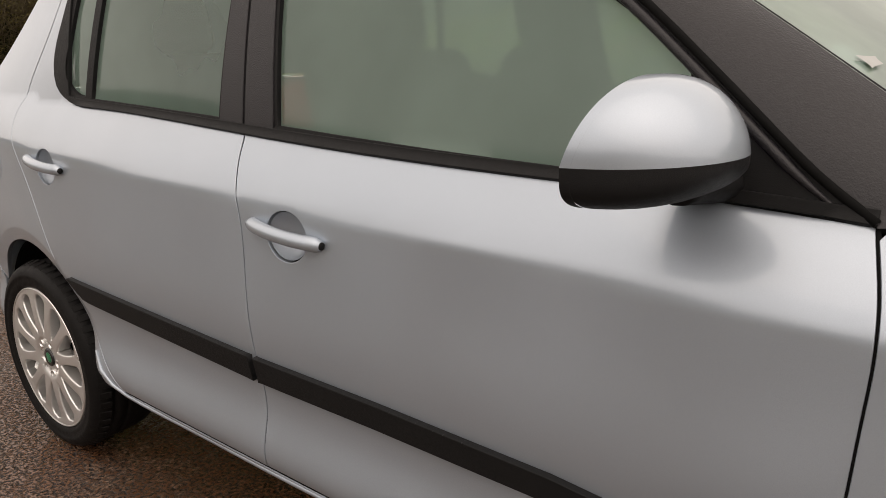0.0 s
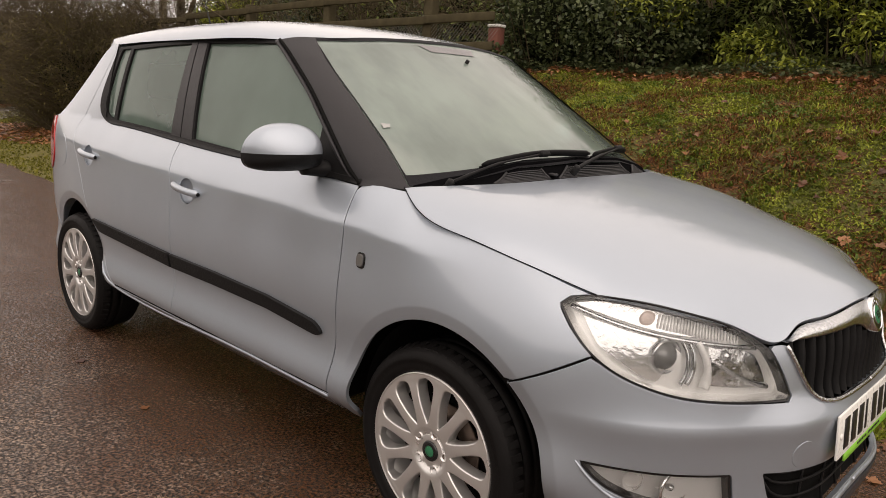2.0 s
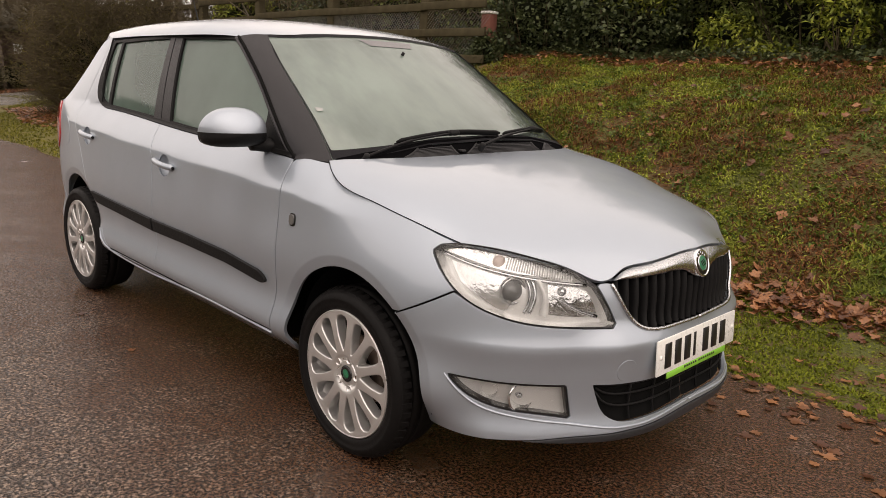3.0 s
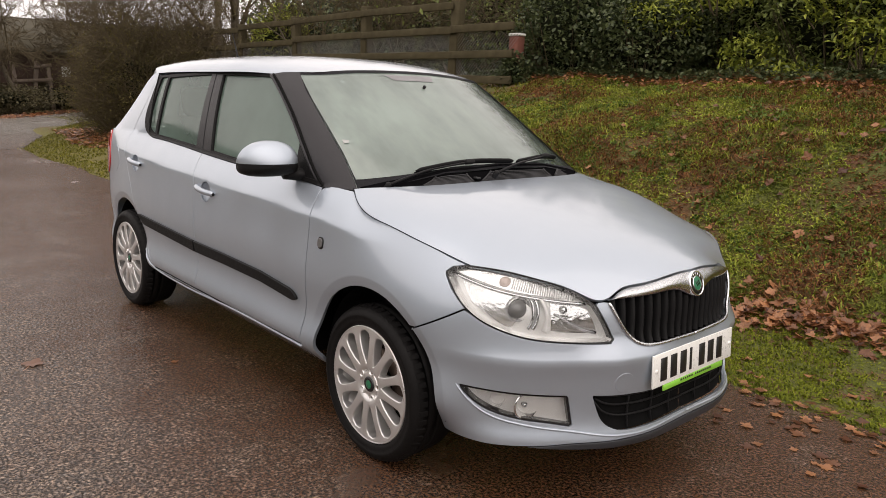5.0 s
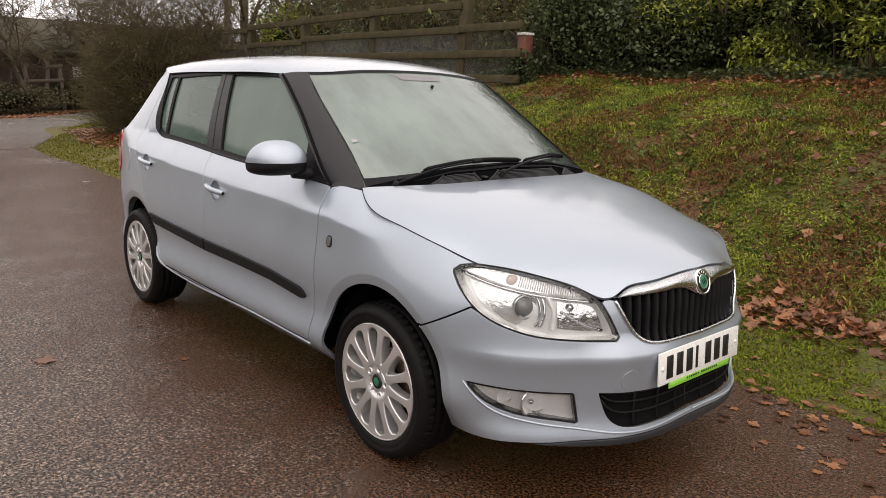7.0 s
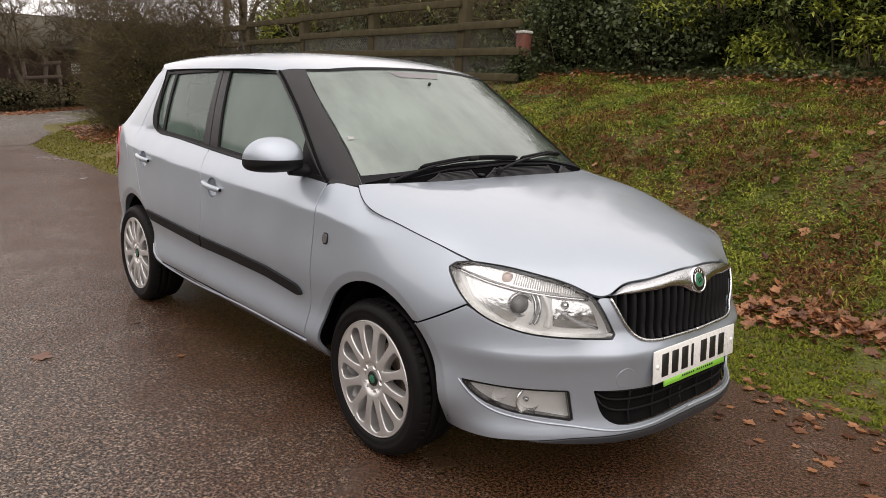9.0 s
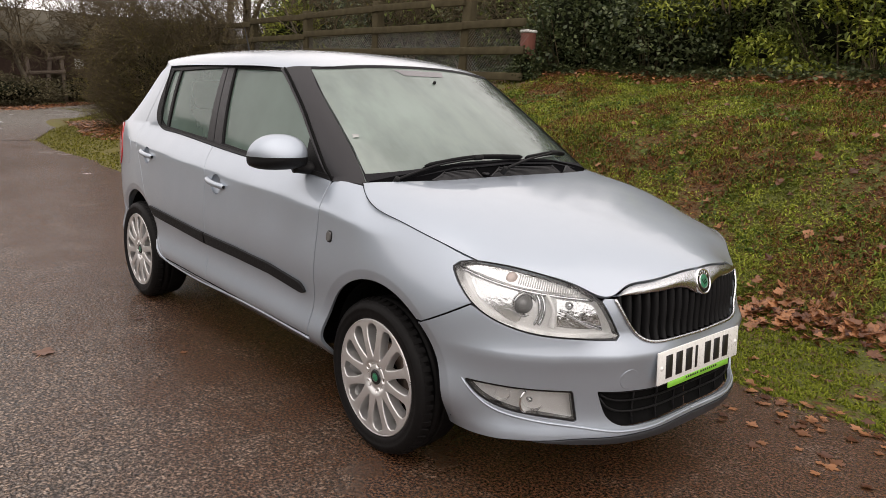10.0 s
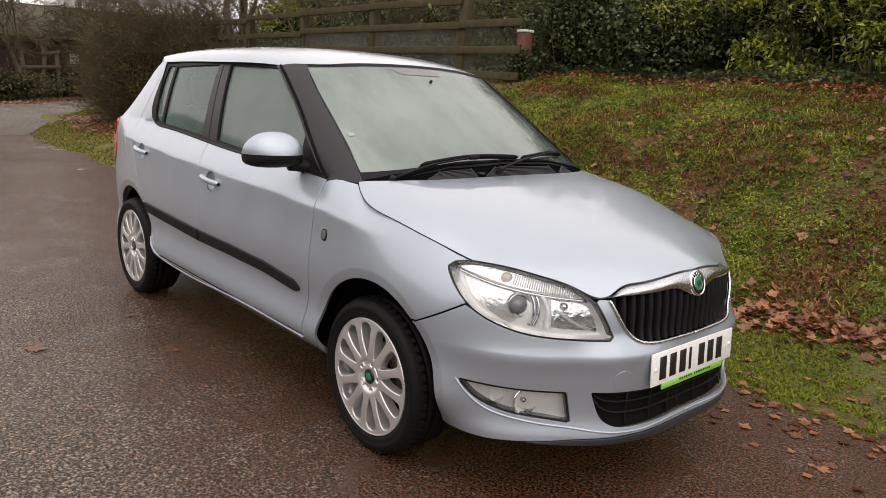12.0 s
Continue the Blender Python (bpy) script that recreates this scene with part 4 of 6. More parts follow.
def screen_top(y, drop):
    """A point on the windscreen a little below the roof's front edge."""
    return (y, float(np.interp(y, R[-1, :, 1], R[-1, :, 2])) - drop)


ws_out = [(-.66, .985), (-.628, 1.074), (-.605, 1.17), (-.585, 1.26), (-.568, 1.34)] + [screen_top(y, -.002) for y in (-.545, -.50, -.45, -.3, -.15, 0)]
ws_in = [(-.640, 1.015), (-.613, 1.10), (-.590, 1.20), (-.568, 1.30)] + [screen_top(y, .013) for y in (-.535, -.50, -.45, -.3, -.15, 0)]
ws_out = ws_out + [(-y, z) for y, z in ws_out[::-1][1:]] + [(.55, .994), (.3, 1.034), (0, 1.046), (-.3, 1.034), (-.55, .994)]
ws_in = ws_in + [(-y, z) for y, z in ws_in[::-1][1:]] + [(.50, 1.030), (.25, 1.059), (0, 1.067), (-.25, 1.059), (-.50, 1.030)]
ws = part("windscreen", skin("windscreen", screen, ws_out, step=.03, lip=0, off=-.002), GLASS_SCREEN, car)
ws.visible_shadow = False
part("sensor_panel", skin("sensor_panel", screen, [(-.17, 1.422), (.13, 1.422), (.10, 1.394), (-.13, 1.394)], step=.02, lip=0, off=.0005), SENSOR, ws, "grey sensor panel behind the glass")
part("screen_border", skin("screen_border", screen, ws_out, holes=[ws_in], step=.02, lip=0, off=.001), SCREEN_PRINT, ws, "black printed glass edge")
part("paper_sticker", skin("paper_sticker", screen, [(-.585, 1.153), (-.560, 1.150), (-.567, 1.138), (-.592, 1.134)], step=.01, lip=0, off=.003), PAPER, ws)

for m in (1, -1):
    seal = np.array([(-.366, .974)] + A_SEAL)
    a = side(seal[:, 0], seal[:, 1], off=.005)
    zz = np.interp(np.linspace(0, 1, len(a)), [0, .02, .35, .75, 1], [.975, .990, 1.12, 1.29, 1.414])
    b = screen(np.interp(zz, [.985, 1.074, 1.17, 1.26, 1.34, 1.414], [-.662, -.630, -.607, -.587, -.566, -.532]), zz, off=.003)
    k = np.linspace(0, 1, 11)[:, None, None]
    P = a[None] * (1 - k) + b[None] * k + np.array([.35, -.75, .45]) * .010 * (4 * k * (1 - k))
    part("windscreen_pillar", grid_mesh("windscreen_pillar", P * (1, m, 1)), PILLAR, car)

# scuttle with vents, and the two wipers
br = np.array(bonnet_rear[::-1] + [])
br = np.concatenate([br * (1, 1), (br * (1, -1))[::-1][1:]])
br = br[np.argsort(br[:, 1])]
lo = bonnet_z(br[:, 0] - .004, br[:, 1], off=-.010)
wy = np.interp(br[:, 1], [-.675, .675], [-.655, .655])
hi = screen(wy, np.interp(np.abs(wy), [0, .3, .55, .66], [1.059, 1.047, 1.008, .985]), off=.006)
k = np.linspace(0, 1, 7)[:, None, None]
scuttle = part("scuttle", grid_mesh("scuttle", lo[None] * (1 - k) + hi[None] * k + np.array([0, 0, -.006]) * np.sin(np.pi * k)), SCUTTLE, car, "black plastic scuttle panel below the windscreen")
def scuttle_line(y0, y1, q, lift, num=14):
    yy = np.linspace(y0, y1, num)
    l = np.stack([np.interp(yy, br[:, 1], lo[:, i]) for i in range(3)], -1)
    h = np.stack([np.interp(yy, br[:, 1], hi[:, i]) for i in range(3)], -1)
    return l * (1 - q) + h * q + (0, 0, lift - .006 * np.sin(np.pi * q))


for y0, y1 in ((-.44, -.19), (-.15, .30), (.32, .43)):
    for i in range(7):
        q = .06 + .085 * i
        part("vent_slat", tube("vent_slat", scuttle_line(y0 + .12 * q, y1 - .04 * q, q, .008), .0028, 5), VENT, scuttle)
    for y in (y0, y1):
        part("vent_frame", tube("vent_frame", np.array([scuttle_line(y + (.12 * q if y == y0 else -.04 * q), 1, q, .009, 2)[0] for q in (.03, .2, .4, .62)]), .0040, 6), VENT, scuttle)
part("scuttle_clip", slab("scuttle_clip", (.03, .022, .008), .003, 2), VENT, scuttle).location = scuttle_line(-.168, 1, .3, .009, 2)[0]


def wiper(pivot, elbow, tip, blade):
    w = new("wiper")
    w.parent = car
    on = lambda y, z, o: screen(np.array([y]), np.array([z]), off=o)[0]
    arm = [on(*pivot, .02), on(*elbow[0], .035)] + [on(*e, .04) for e in elbow[1:]] + [on(*tip, .034)]
    part("wiper_arm", tube("wiper_arm", smooth_line(arm), [.0090] * 5 + [.0075] * 7 + [.0050] * 12, 8, .6), WIPER, w)
    part("wiper_pivot", revolve("wiper_pivot", [(-.02, .012), (.008, .0115), (.012, .007), (.013, .0001)], 20, "x"), BLACK, w).matrix_basis = Matrix.Translation(on(*pivot, .018)) @ Euler((0, -.9, 0)).to_matrix().to_4x4()
    line = smooth_line([on(*b, .022) for b in blade])
    part("wiper_blade", tube("wiper_blade", line, [.003] + [.0075] * 22 + [.003], 8, 1.4), WIPER, w)
    part("blade_rubber", tube("blade_rubber", line - np.array([.010, 0, .008]), .0035, 5), RUBBER, w)
    part("blade_clip", slab("blade_clip", (.02, .05, .02), .005, 2), BLACK, w).matrix_basis = Matrix.Translation(on(*tip, .034)) @ Euler((0, -.5, .1)).to_matrix().to_4x4()


wiper((-.566, .990), [(-.477, 1.014), (-.369, 1.038), (-.277, 1.050)], (-.186, 1.062), [(-.4325, 1.036), (-.327, 1.0525), (-.184, 1.0665), (-.054, 1.067), (.072, 1.062)])
wiper((-.088, 1.024), [(.012, 1.040), (.123, 1.053), (.22, 1.060)], (.325, 1.066), [(.086, 1.0585), (.197, 1.065), (.328, 1.068), (.47, 1.056)])

# door mirrors
for m in (1, -1):
    mir = new("door_mirror")
    mir.parent = car
    mir.location = (-.554 if m == 1 else -.70, -.830 if m == 1 else .82, 1.052)
    na, nk = 49, 14
    def shell(a0, a1, grow=0.0):
        a = np.linspace(a0, a1, na)
        rows = []
        for kk in np.linspace(0, 1, nk) ** 2:
            sc = (1 - (1 - kk) ** 2.4) ** .5
            c, s_ = np.cos(a), np.sin(a)
            y = np.sign(c) * np.abs(c) ** .90 * .116
            z = np.where(s_ > 0, np.abs(s_) ** .88 * .090, -np.abs(s_) ** .48 * .056)
            x = .070 - .130 * kk
            rows.append(np.stack([np.full_like(a, x) - y * sc * .15 + np.maximum(z, 0) * sc * (.34 * kk - .14 * (1 - kk)), -(y * sc) * m, z * sc + (1 - kk) * .004], -1))
        return np.stack(rows)
    cover = part("mirror_cover", grid_mesh("mirror_cover", shell(0, np.pi)), PAINT, mir, "silver-blue painted cover")
    part("mirror_base_shell", grid_mesh("mirror_base_shell", shell(np.pi, 2 * np.pi)), BLACK, mir, "black plastic lower shell")
    rim = np.concatenate([shell(0, np.pi)[-1], shell(np.pi, 2 * np.pi)[-1]])
    part("mirror_glass", from_arrays("mirror_glass", np.r_[rim, rim.mean(0)[None]] + (.012, 0, 0), [(i, (i + 1) % len(rim), len(rim)) for i in range(len(rim))]), CHROME, mir)
    foot = smooth_line([(-.02, .06 * m, -.045), (-.01, .10 * m, -.045), (.03, .15 * m, -.05)], 8)
    part("mirror_foot", tube("mirror_foot", foot, [.030, .032, .034, .036, .036, .034, .03, .02], 12, .75), BLACK, mir)


# wheels: twelve-spoke alloys
def wheel_face(u, v, off=0.0, mirror=1):
    """The outer face of the rim: u across, v up, turned out towards -y."""
    r = np.hypot(u, v)
    deep = -.0235 - .0055 * np.sin(np.pi * np.clip((r - .04) / .19, 0, 1)) + .010 * soft(.075, .045, r) - .002 * soft(.200, .222, r)
    crown = np.clip(np.arctan2(np.abs(u), np.abs(v)) / radians(15), 0, 1) ** 2 * .0045 * soft(.07, .12, r) * soft(.228, .20, r)
    return np.stack([u, deep + crown - off, v], -1)


def spoke_mesh():
    """One twelfth of the rim: a blade that widens into the outer ring, between two tear-shaped openings."""
    k = np.linspace(0, 1, 25)
    r = .080 + .140 * k
    half = .0020 + .0360 * np.sin(np.pi * k ** 1.05 * .5) ** .85 * np.sqrt(np.clip(1 - ((k - .80) / .20) ** 2, 0, 1) * (k > .80) + (k <= .80))
    gap = np.arctan2(half, r)
    edge = [(a, q) for a, q in zip(radians(15) - gap, r)]
    way = [(radians(15), .046), (radians(15), .0815)] + edge + [(radians(15), .2205), (radians(15), .2285)]
    way += [(a, .2285) for a in np.linspace(radians(15), -radians(15), 9)[1:-1]]
    way += [(-a, q) for a, q in way[:2 + len(edge) + 2][::-1]]
    way += [(a, .046) for a in np.linspace(-radians(15), radians(15), 5)[1:-1]]
    ring = [(q * math.sin(a), q * math.cos(a)) for a, q in way]
    return skin("spoke", wheel_face, ring, step=.007, gap=0.0, lip=.040, round_by=.0060)


bm = slab("tread_block", (.021, .035, .007), .002, 1)
TREAD = bpy.data.meshes.new("tread_block")
bm.to_mesh(TREAD)
bm.free()
TREAD.materials.append(RUBBER)
SPOKE = spoke_mesh()
SPOKE.materials.append(ALLOY)
SPOKE.polygons.foreach_set("use_smooth", [True] * len(SPOKE.polygons))
for x, y, turn in ((0.008, -.735, 7), (-2.47, -.745, 19), (0.008, .735, 3), (-2.47, .745, 11)):
    w = new("wheel")
    w.parent = car
    w.matrix_basis = pose(x, y, .2925, 0, 0, 0 if y < 0 else 180)
    tyre = [(.17, .214), (.178, .246), (.176, .270), (.16, .286), (.13, .2910), (.08, .2925), (.07, .2925), (.069, .2865), (.063, .2865), (.062, .2925), (.03, .2925), (.029, .2865), (.023, .2865), (.022, .2920), (.0, .2910),
            (-.012, .2880), (-.022, .2825), (-.029, .2740), (-.033, .2630), (-.0345, .2555), (-.0325, .2535), (-.0330, .241), (-.0305, .231), (-.0265, .2245), (-.022, .2205), (-.012, .2190), (.0, .214)]
    ty = part("tyre", revolve("tyre", tyre, 72), RUBBER, w)
    for i in range(54):
        b = new("tread_block", TREAD)
        b.parent = ty
        b.matrix_basis = Euler((0, radians(i * 360 / 54), 0)).to_matrix().to_4x4() @ pose(0, -.001, .2887, 20, 0, 0)
    rim = part("rim", revolve("rim", [(-.0265, .2275), (-.0285, .2295), (-.0275, .2325), (-.022, .234), (-.01, .232), (.06, .215), (.14, .218)], 72), ALLOY, w, "silver twelve-spoke alloy rim")
    rim.matrix_basis = Matrix.Diagonal((.946, 1, .946, 1))
    for i in range(12):
        sp = new("spoke", SPOKE)
        sp.parent = rim
        sp.matrix_basis = Euler((0, radians(i * 30 + turn), 0)).to_matrix().to_4x4()
    part("hub", revolve("hub", [(.03, .050), (-.0165, .0485), (-.0175, .046), (-.0165, .036), (-.0185, .032), (-.0175, .030), (-.006, .029)], 48), ALLOY, rim)
    for i in range(5):
        a = radians(i * 72 + turn + 8)
        hole = part("bolt_hole", revolve("bolt_hole", [(-.0155, .0145), (-.0215, .0142), (-.0222, .0128), (-.0212, .0115), (-.010, .0108), (-.010, .0001)], 20), ALLOY, rim)
        hole.location = (.056 * math.sin(a), -.001, .056 * math.cos(a))
        part("wheel_bolt", revolve("wheel_bolt", [(-.008, .0078), (-.0175, .0075), (-.0180, .0066), (-.0150, .0055), (-.0150, .0001)], 12), STEEL, hole, "dark recessed wheel bolt")
    cap = part("centre_cap", revolve("centre_cap", [(-.010, .031), (-.021, .030), (-.023, .027), (-.0225, .018)], 32), GLOSS_BLACK, rim)
    part("cap_badge", revolve("cap_badge", [(-.0225, .0165), (-.0240, .011), (-.0243, .0001)], 32), GREEN, cap)
    part("brake_disc", revolve("brake_disc", [(.040, .07), (.039, .122), (.050, .122), (.050, .05)], 40), STEEL, w, "rusty brake disc")
    part("wheel_barrel", revolve("wheel_barrel", [(-.018, .2145), (.0, .207), (.03, .197), (.075, .194), (.085, .188)], 48), ALLOY, w, "bright inner barrel of the rim")
    # near-black disc for the shade behind the spokes
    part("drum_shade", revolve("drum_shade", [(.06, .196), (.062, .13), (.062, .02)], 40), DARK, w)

# underside and cabin
part("underbody", slab("underbody", (3.35, 1.00, .12), .02, 1), DARK, car).location = (-1.32, 0, .255)
part("underbody", slab("underbody", (1.50, 1.40, .10), .02, 1), DARK, car).location = (-1.22, 0, .30)
# unseen slab added under the nose to deepen the shade on the road
part("undertray", slab("undertray", (.26, .90, .03), .01, 1), DARK, car).location = (.50, 0, .262)
part("engine_block", slab("engine_block", (.62, .95, .45), .05, 2), DARK, car).location = (.36, 0, .50)
part("dashboard", slab("dashboard", (.55, 1.28, .22), .07, 4), TRIM, car).location = (-.50, 0, .90)
wheel_ring = [(-.78 + .06 * math.sin(a) * .5, -.35 + .18 * math.cos(a), .93 + .18 * math.sin(a) * .9) for a in np.linspace(0, 2 * math.pi, 33)]
part("steering_wheel", tube("steering_wheel", wheel_ring, .016, 8), BLACK, car)
part("bulkhead", slab("bulkhead", (.05, 1.25, .55), .02, 1), DARK, car).location = (-.28, 0, .66)


def seat(x, y, wide=.48):
    s = new("seat")
    s.parent, s.location = car, (x, y, 0)
    part("seat_cushion", slab("seat_cushion", (.50, wide, .16), .06, 4), FABRIC, s).location = (0, 0, .52)
    b = part("seat_back", slab("seat_back", (.13, wide, .62), .055, 4), FABRIC, s)
    b.matrix_basis = pose(-.30, 0, .86, 0, -14, 0)
    h = part("headrest", slab("headrest", (.09, .25, .17), .04, 4), FABRIC, s)
    h.matrix_basis = pose(-.40, 0, 1.245, 0, -12, 0)
    for d in (-.06, .06):
        part("headrest_post", tube("headrest_post", [(-.36, d, 1.10), (-.39, d, 1.20)], .006, 6), CHROME, s)


for x, y in ((-1.02, -.36), (-1.02, .36), (-1.85, -.36), (-1.85, .36)):
    seat(x, y)
part("inner_mirror", slab("inner_mirror", (.03, .22, .06), .012, 2), BLACK, car).location = (-.66, 0, 1.335)
part("mirror_stem", tube("mirror_stem", [(-.64, 0, 1.345), (-.615, 0, 1.375)], .008, 6), BLACK, car)
part("head_lining", slab("head_lining", (1.5, .96, .02), .008, 1), TRIM, car).location = (-1.80, 0, 1.424)

# no piece lies deeper than car > part > sub-part
for ob in list(car.children_recursive):
    line = [ob]
    while line[-1] != car:
        line.append(line[-1].parent)
    if len(line) > 3:
        m = Matrix()
        for q in line[:-2][::-1]:
            m = m @ q.matrix_basis
        ob["keep"] = [v for row in m for v in row]
for ob in [q for q in car.children_recursive if "keep" in q]:
    top = ob
    while top.parent != car:
        top = top.parent
    v = list(ob["keep"])
    ob.parent, ob.matrix_basis = top, Matrix((v[:4], v[4:8], v[8:12], v[12:]))
    del ob["keep"]


# ---- foliage helpers ----
rng = np.random.default_rng(7)


def soup(name, verts, faces):
    """One mesh from many alike small pieces: verts (n, k, 3), faces as rows of indices below k."""
    n, k = verts.shape[:2]
    me = bpy.data.meshes.new(name)
    me.vertices.add(n * k)
    me.vertices.foreach_set("co", verts.reshape(-1).astype(np.float32))
    base = (np.arange(n) * k)[:, None]
    idx = np.concatenate([base + np.array(f) for f in faces], 1)
    sizes = np.tile([len(f) for f in faces], n)
    me.loops.add(idx.size)
    me.loops.foreach_set("vertex_index", idx.reshape(-1).astype(np.int32))
    me.polygons.add(len(sizes))
    me.polygons.foreach_set("loop_start", np.r_[0, np.cumsum(sizes)[:-1]].astype(np.int32))
    me.update(calc_edges=True)
    return me


def turned(n, tilt=1.0):
    """Random axes for n leaves: along, across and up; tilt 0 lies flat."""
    a = rng.uniform(0, 2 * np.pi, n)
    e = rng.normal(0, .6 * tilt, n)
    along = np.stack([np.cos(a) * np.cos(e), np.sin(a) * np.cos(e), np.sin(e)], -1)
    up = np.stack([rng.normal(0, .5 * tilt, n), rng.normal(0, .5 * tilt, n), np.ones(n)], -1)
    across = np.cross(up, along)
    across /= np.linalg.norm(across, axis=1, keepdims=True) + 1e-9
    return along, across, np.cross(along, across)


def leaf_soup(name, places, size, width=.42, tilt=1.0, droop=.2):
    """Pointed leaves folded along the midrib."""
    n = len(places)
    l, w, u = turned(n, tilt)
    s = (size * rng.uniform(.6, 1.25, n))[:, None]
    p = np.stack([places, places + l * s * .45 + w * s * width * .5 + u * s * .06, places + l * s - u * s * droop,
                  places + l * s * .45 - w * s * width * .5 + u * s * .06, places + l * s * .5 - u * s * .04], 1)
    return soup(name, p, [(0, 4, 1), (1, 4, 2), (2, 4, 3), (3, 4, 0)])


def blade_soup(name, places, length, width, lean=.5):
    n = len(places)
    a = rng.uniform(0, 2 * np.pi, n)
    out = np.stack([np.cos(a), np.sin(a), np.zeros(n)], -1)
    acr = np.stack([-np.sin(a), np.cos(a), np.zeros(n)], -1)
    ln = (length * rng.uniform(.5, 1.4, n))[:, None]
    le = (lean * rng.uniform(.2, 1.5, n))[:, None]
    w = (width * rng.uniform(.7, 1.4, n))[:, None]
    mid = places + out * ln * le * .35 + np.array([0, 0, 1]) * ln * .6
    tip = places + out * ln * le + np.array([0, 0, 1]) * ln * (1.0 - .35 * le)
    p = np.stack([places - acr * w, places + acr * w, mid + acr * w * .8, mid - acr * w * .8, tip], 1)
    return soup(name, p, [(0, 1, 2, 3), (3, 2, 4)])


def sticks(name, a, b, ra, rb):
    """Thin three-sided twigs from a to b."""
    t = b - a
    t = t / (np.linalg.norm(t, axis=1, keepdims=True) + 1e-9)
    u = np.cross(t, np.array([.31, .52, .79]))
    u /= np.linalg.norm(u, axis=1, keepdims=True) + 1e-9
    v = np.cross(t, u)
    ring = [np.cos(k * 2.0944) * u + np.sin(k * 2.0944) * v for k in range(3)]
    ra, rb = np.reshape(ra, (-1, 1)), np.reshape(rb, (-1, 1))
    p = np.stack([a + r * ra for r in ring] + [b + r * rb for r in ring], 1)
    return soup(name, p, [(0, 1, 4, 3), (1, 2, 5, 4), (2, 0, 3, 5)])


def grow(root, way, length, radius, levels, forks=3, spread=.6, bend_up=.1, wander=.12):
    """Branches: rows of (start, end, radius, radius)."""
    out = []

    def go(p, d, ln, r, lev):
        q, steps = np.array(p, float), 4
        d = np.array(d, float)
        for i in range(steps):
            d = d + rng.normal(0, wander, 3) + np.array([0, 0, bend_up])
            d /= np.linalg.norm(d)
            e = q + d * ln / steps
            r2 = r * (1 - .45 / steps)
            out.append((q, e, r, r2))
            if lev > 0 and i >= 1:
                for _ in range(forks if i == steps - 1 else 1):
                    b = d + rng.normal(0, spread, 3)
                    go(e, b / np.linalg.norm(b), ln * rng.uniform(.5, .8), r2 * rng.uniform(.45, .7), lev - 1)
            q, r = e, r2
    go(root, way, length, radius, levels)
    return [np.array([o[k] for o in out]) for k in range(4)]


GRASS = leaf_material("grass_blade", (.036, .056, .008), (.37, .41, .058), .6, 3.2, .2)
VERGE = leaf_material("bright_verge_moss", (.050, .070, .008), (.235, .265, .026), .7, 7.0, .15)
MOSS = leaf_material("yellow_moss_grass", (.046, .052, .008), (.190, .175, .020), .7, 7.0, .15)
WEED = leaf_material("dark_weed_leaf", (.020, .046, .007), (.15, .23, .034), .5, 3.0, .3)
STRAW = leaf_material("dead_brown_grass", (.050, .020, .008), (.34, .150, .058), .7, 0, .2)
LAUREL = leaf_material("laurel_leaf", (.026, .045, .011), (.21, .25, .068), .5, 2.2, .25)
IVY = leaf_material("ivy_leaf", (.020, .034, .012), (.125, .148, .062), .5, 0, .3)
BRAMBLE = leaf_material("bramble_leaf", (.028, .024, .014), (.135, .118, .062), .6, 1.2, .2)
YELLOW_LEAF = leaf_material("yellow_green_leaf", (.085, .12, .015), (.40, .43, .065), .5, 0, .3)
DEAD_LEAF = leaf_material("wet_brown_leaf", (.065, .018, .008), (.46, .205, .088), .35)
TWIG_LEAF = leaf_material("small_olive_leaf", (.028, .025, .009), (.150, .125, .036), .6, 1.5, .2)
BARK = plain("brown_bark", (.105, .085, .058), .85, var=.4, scale=12, bump=.5, bump_scale=60)
TWIG = plain("grey_brown_twig", (.095, .075, .046), .85, var=.5, scale=5, sheen=.1)
SHADE = plain("dark_hedge_shade", (.014, .016, .009), .95, var=.3, scale=4, sheen=.0)
TIMBER = plain("weathered_fence_timber", (.060, .050, .029), .9, var=.5, scale=7, bump=.5, bump_scale=50, sheen=.08)
WIRE = plain("galvanised_wire", (.22, .22, .21), .4, .8)
LITTER = plain("brown_leaf_litter", (.06, .028, .016), .85, var=.6, scale=25, bump=.6, bump_scale=40)
BRICK = plain("old_brown_brick", (.06, .034, .024), .85, var=.4, scale=9, bump=.4, bump_scale=50)
ROOF_TILE = plain("mossy_roof_tile", (.055, .046, .027), .9, var=.5, scale=3, bump=.5, bump_scale=30)
PALE_TIMBER = plain("pale_timber", (.13, .098, .074), .7, var=.3, scale=9)


def on_ground(xy, lift=0.0):
    return np.stack([xy[:, 0], xy[:, 1], ground_z(xy[:, 0], xy[:, 1]) - .012 + lift], -1)


def patches(xy, scale, seed):
    return np.array([noise.noise(Vector((x * scale, y * scale, seed))) for x, y in xy])


# ---- grass on the bank and the verge ----
def grass_field(name, label, x0, x1, y0, y1, count, length, width, material, cut, seed, scale=1.6, lean=.7):
    xy = np.stack([rng.uniform(x0, x1, count), rng.uniform(y0, y1, count)], -1)
    keep = patches(xy, scale, seed) + .5 * patches(xy, scale * 4, seed + 3) > cut
    keep &= xy[:, 1] > verge_edge(xy[:, 0]) + rng.normal(0, .05, count)
    me = blade_soup(name, on_ground(xy[keep]), length, width, lean)
    ob = part(name, me, material, smooth=False)
    return tagged(ob, label, "grass", kind="stuff")


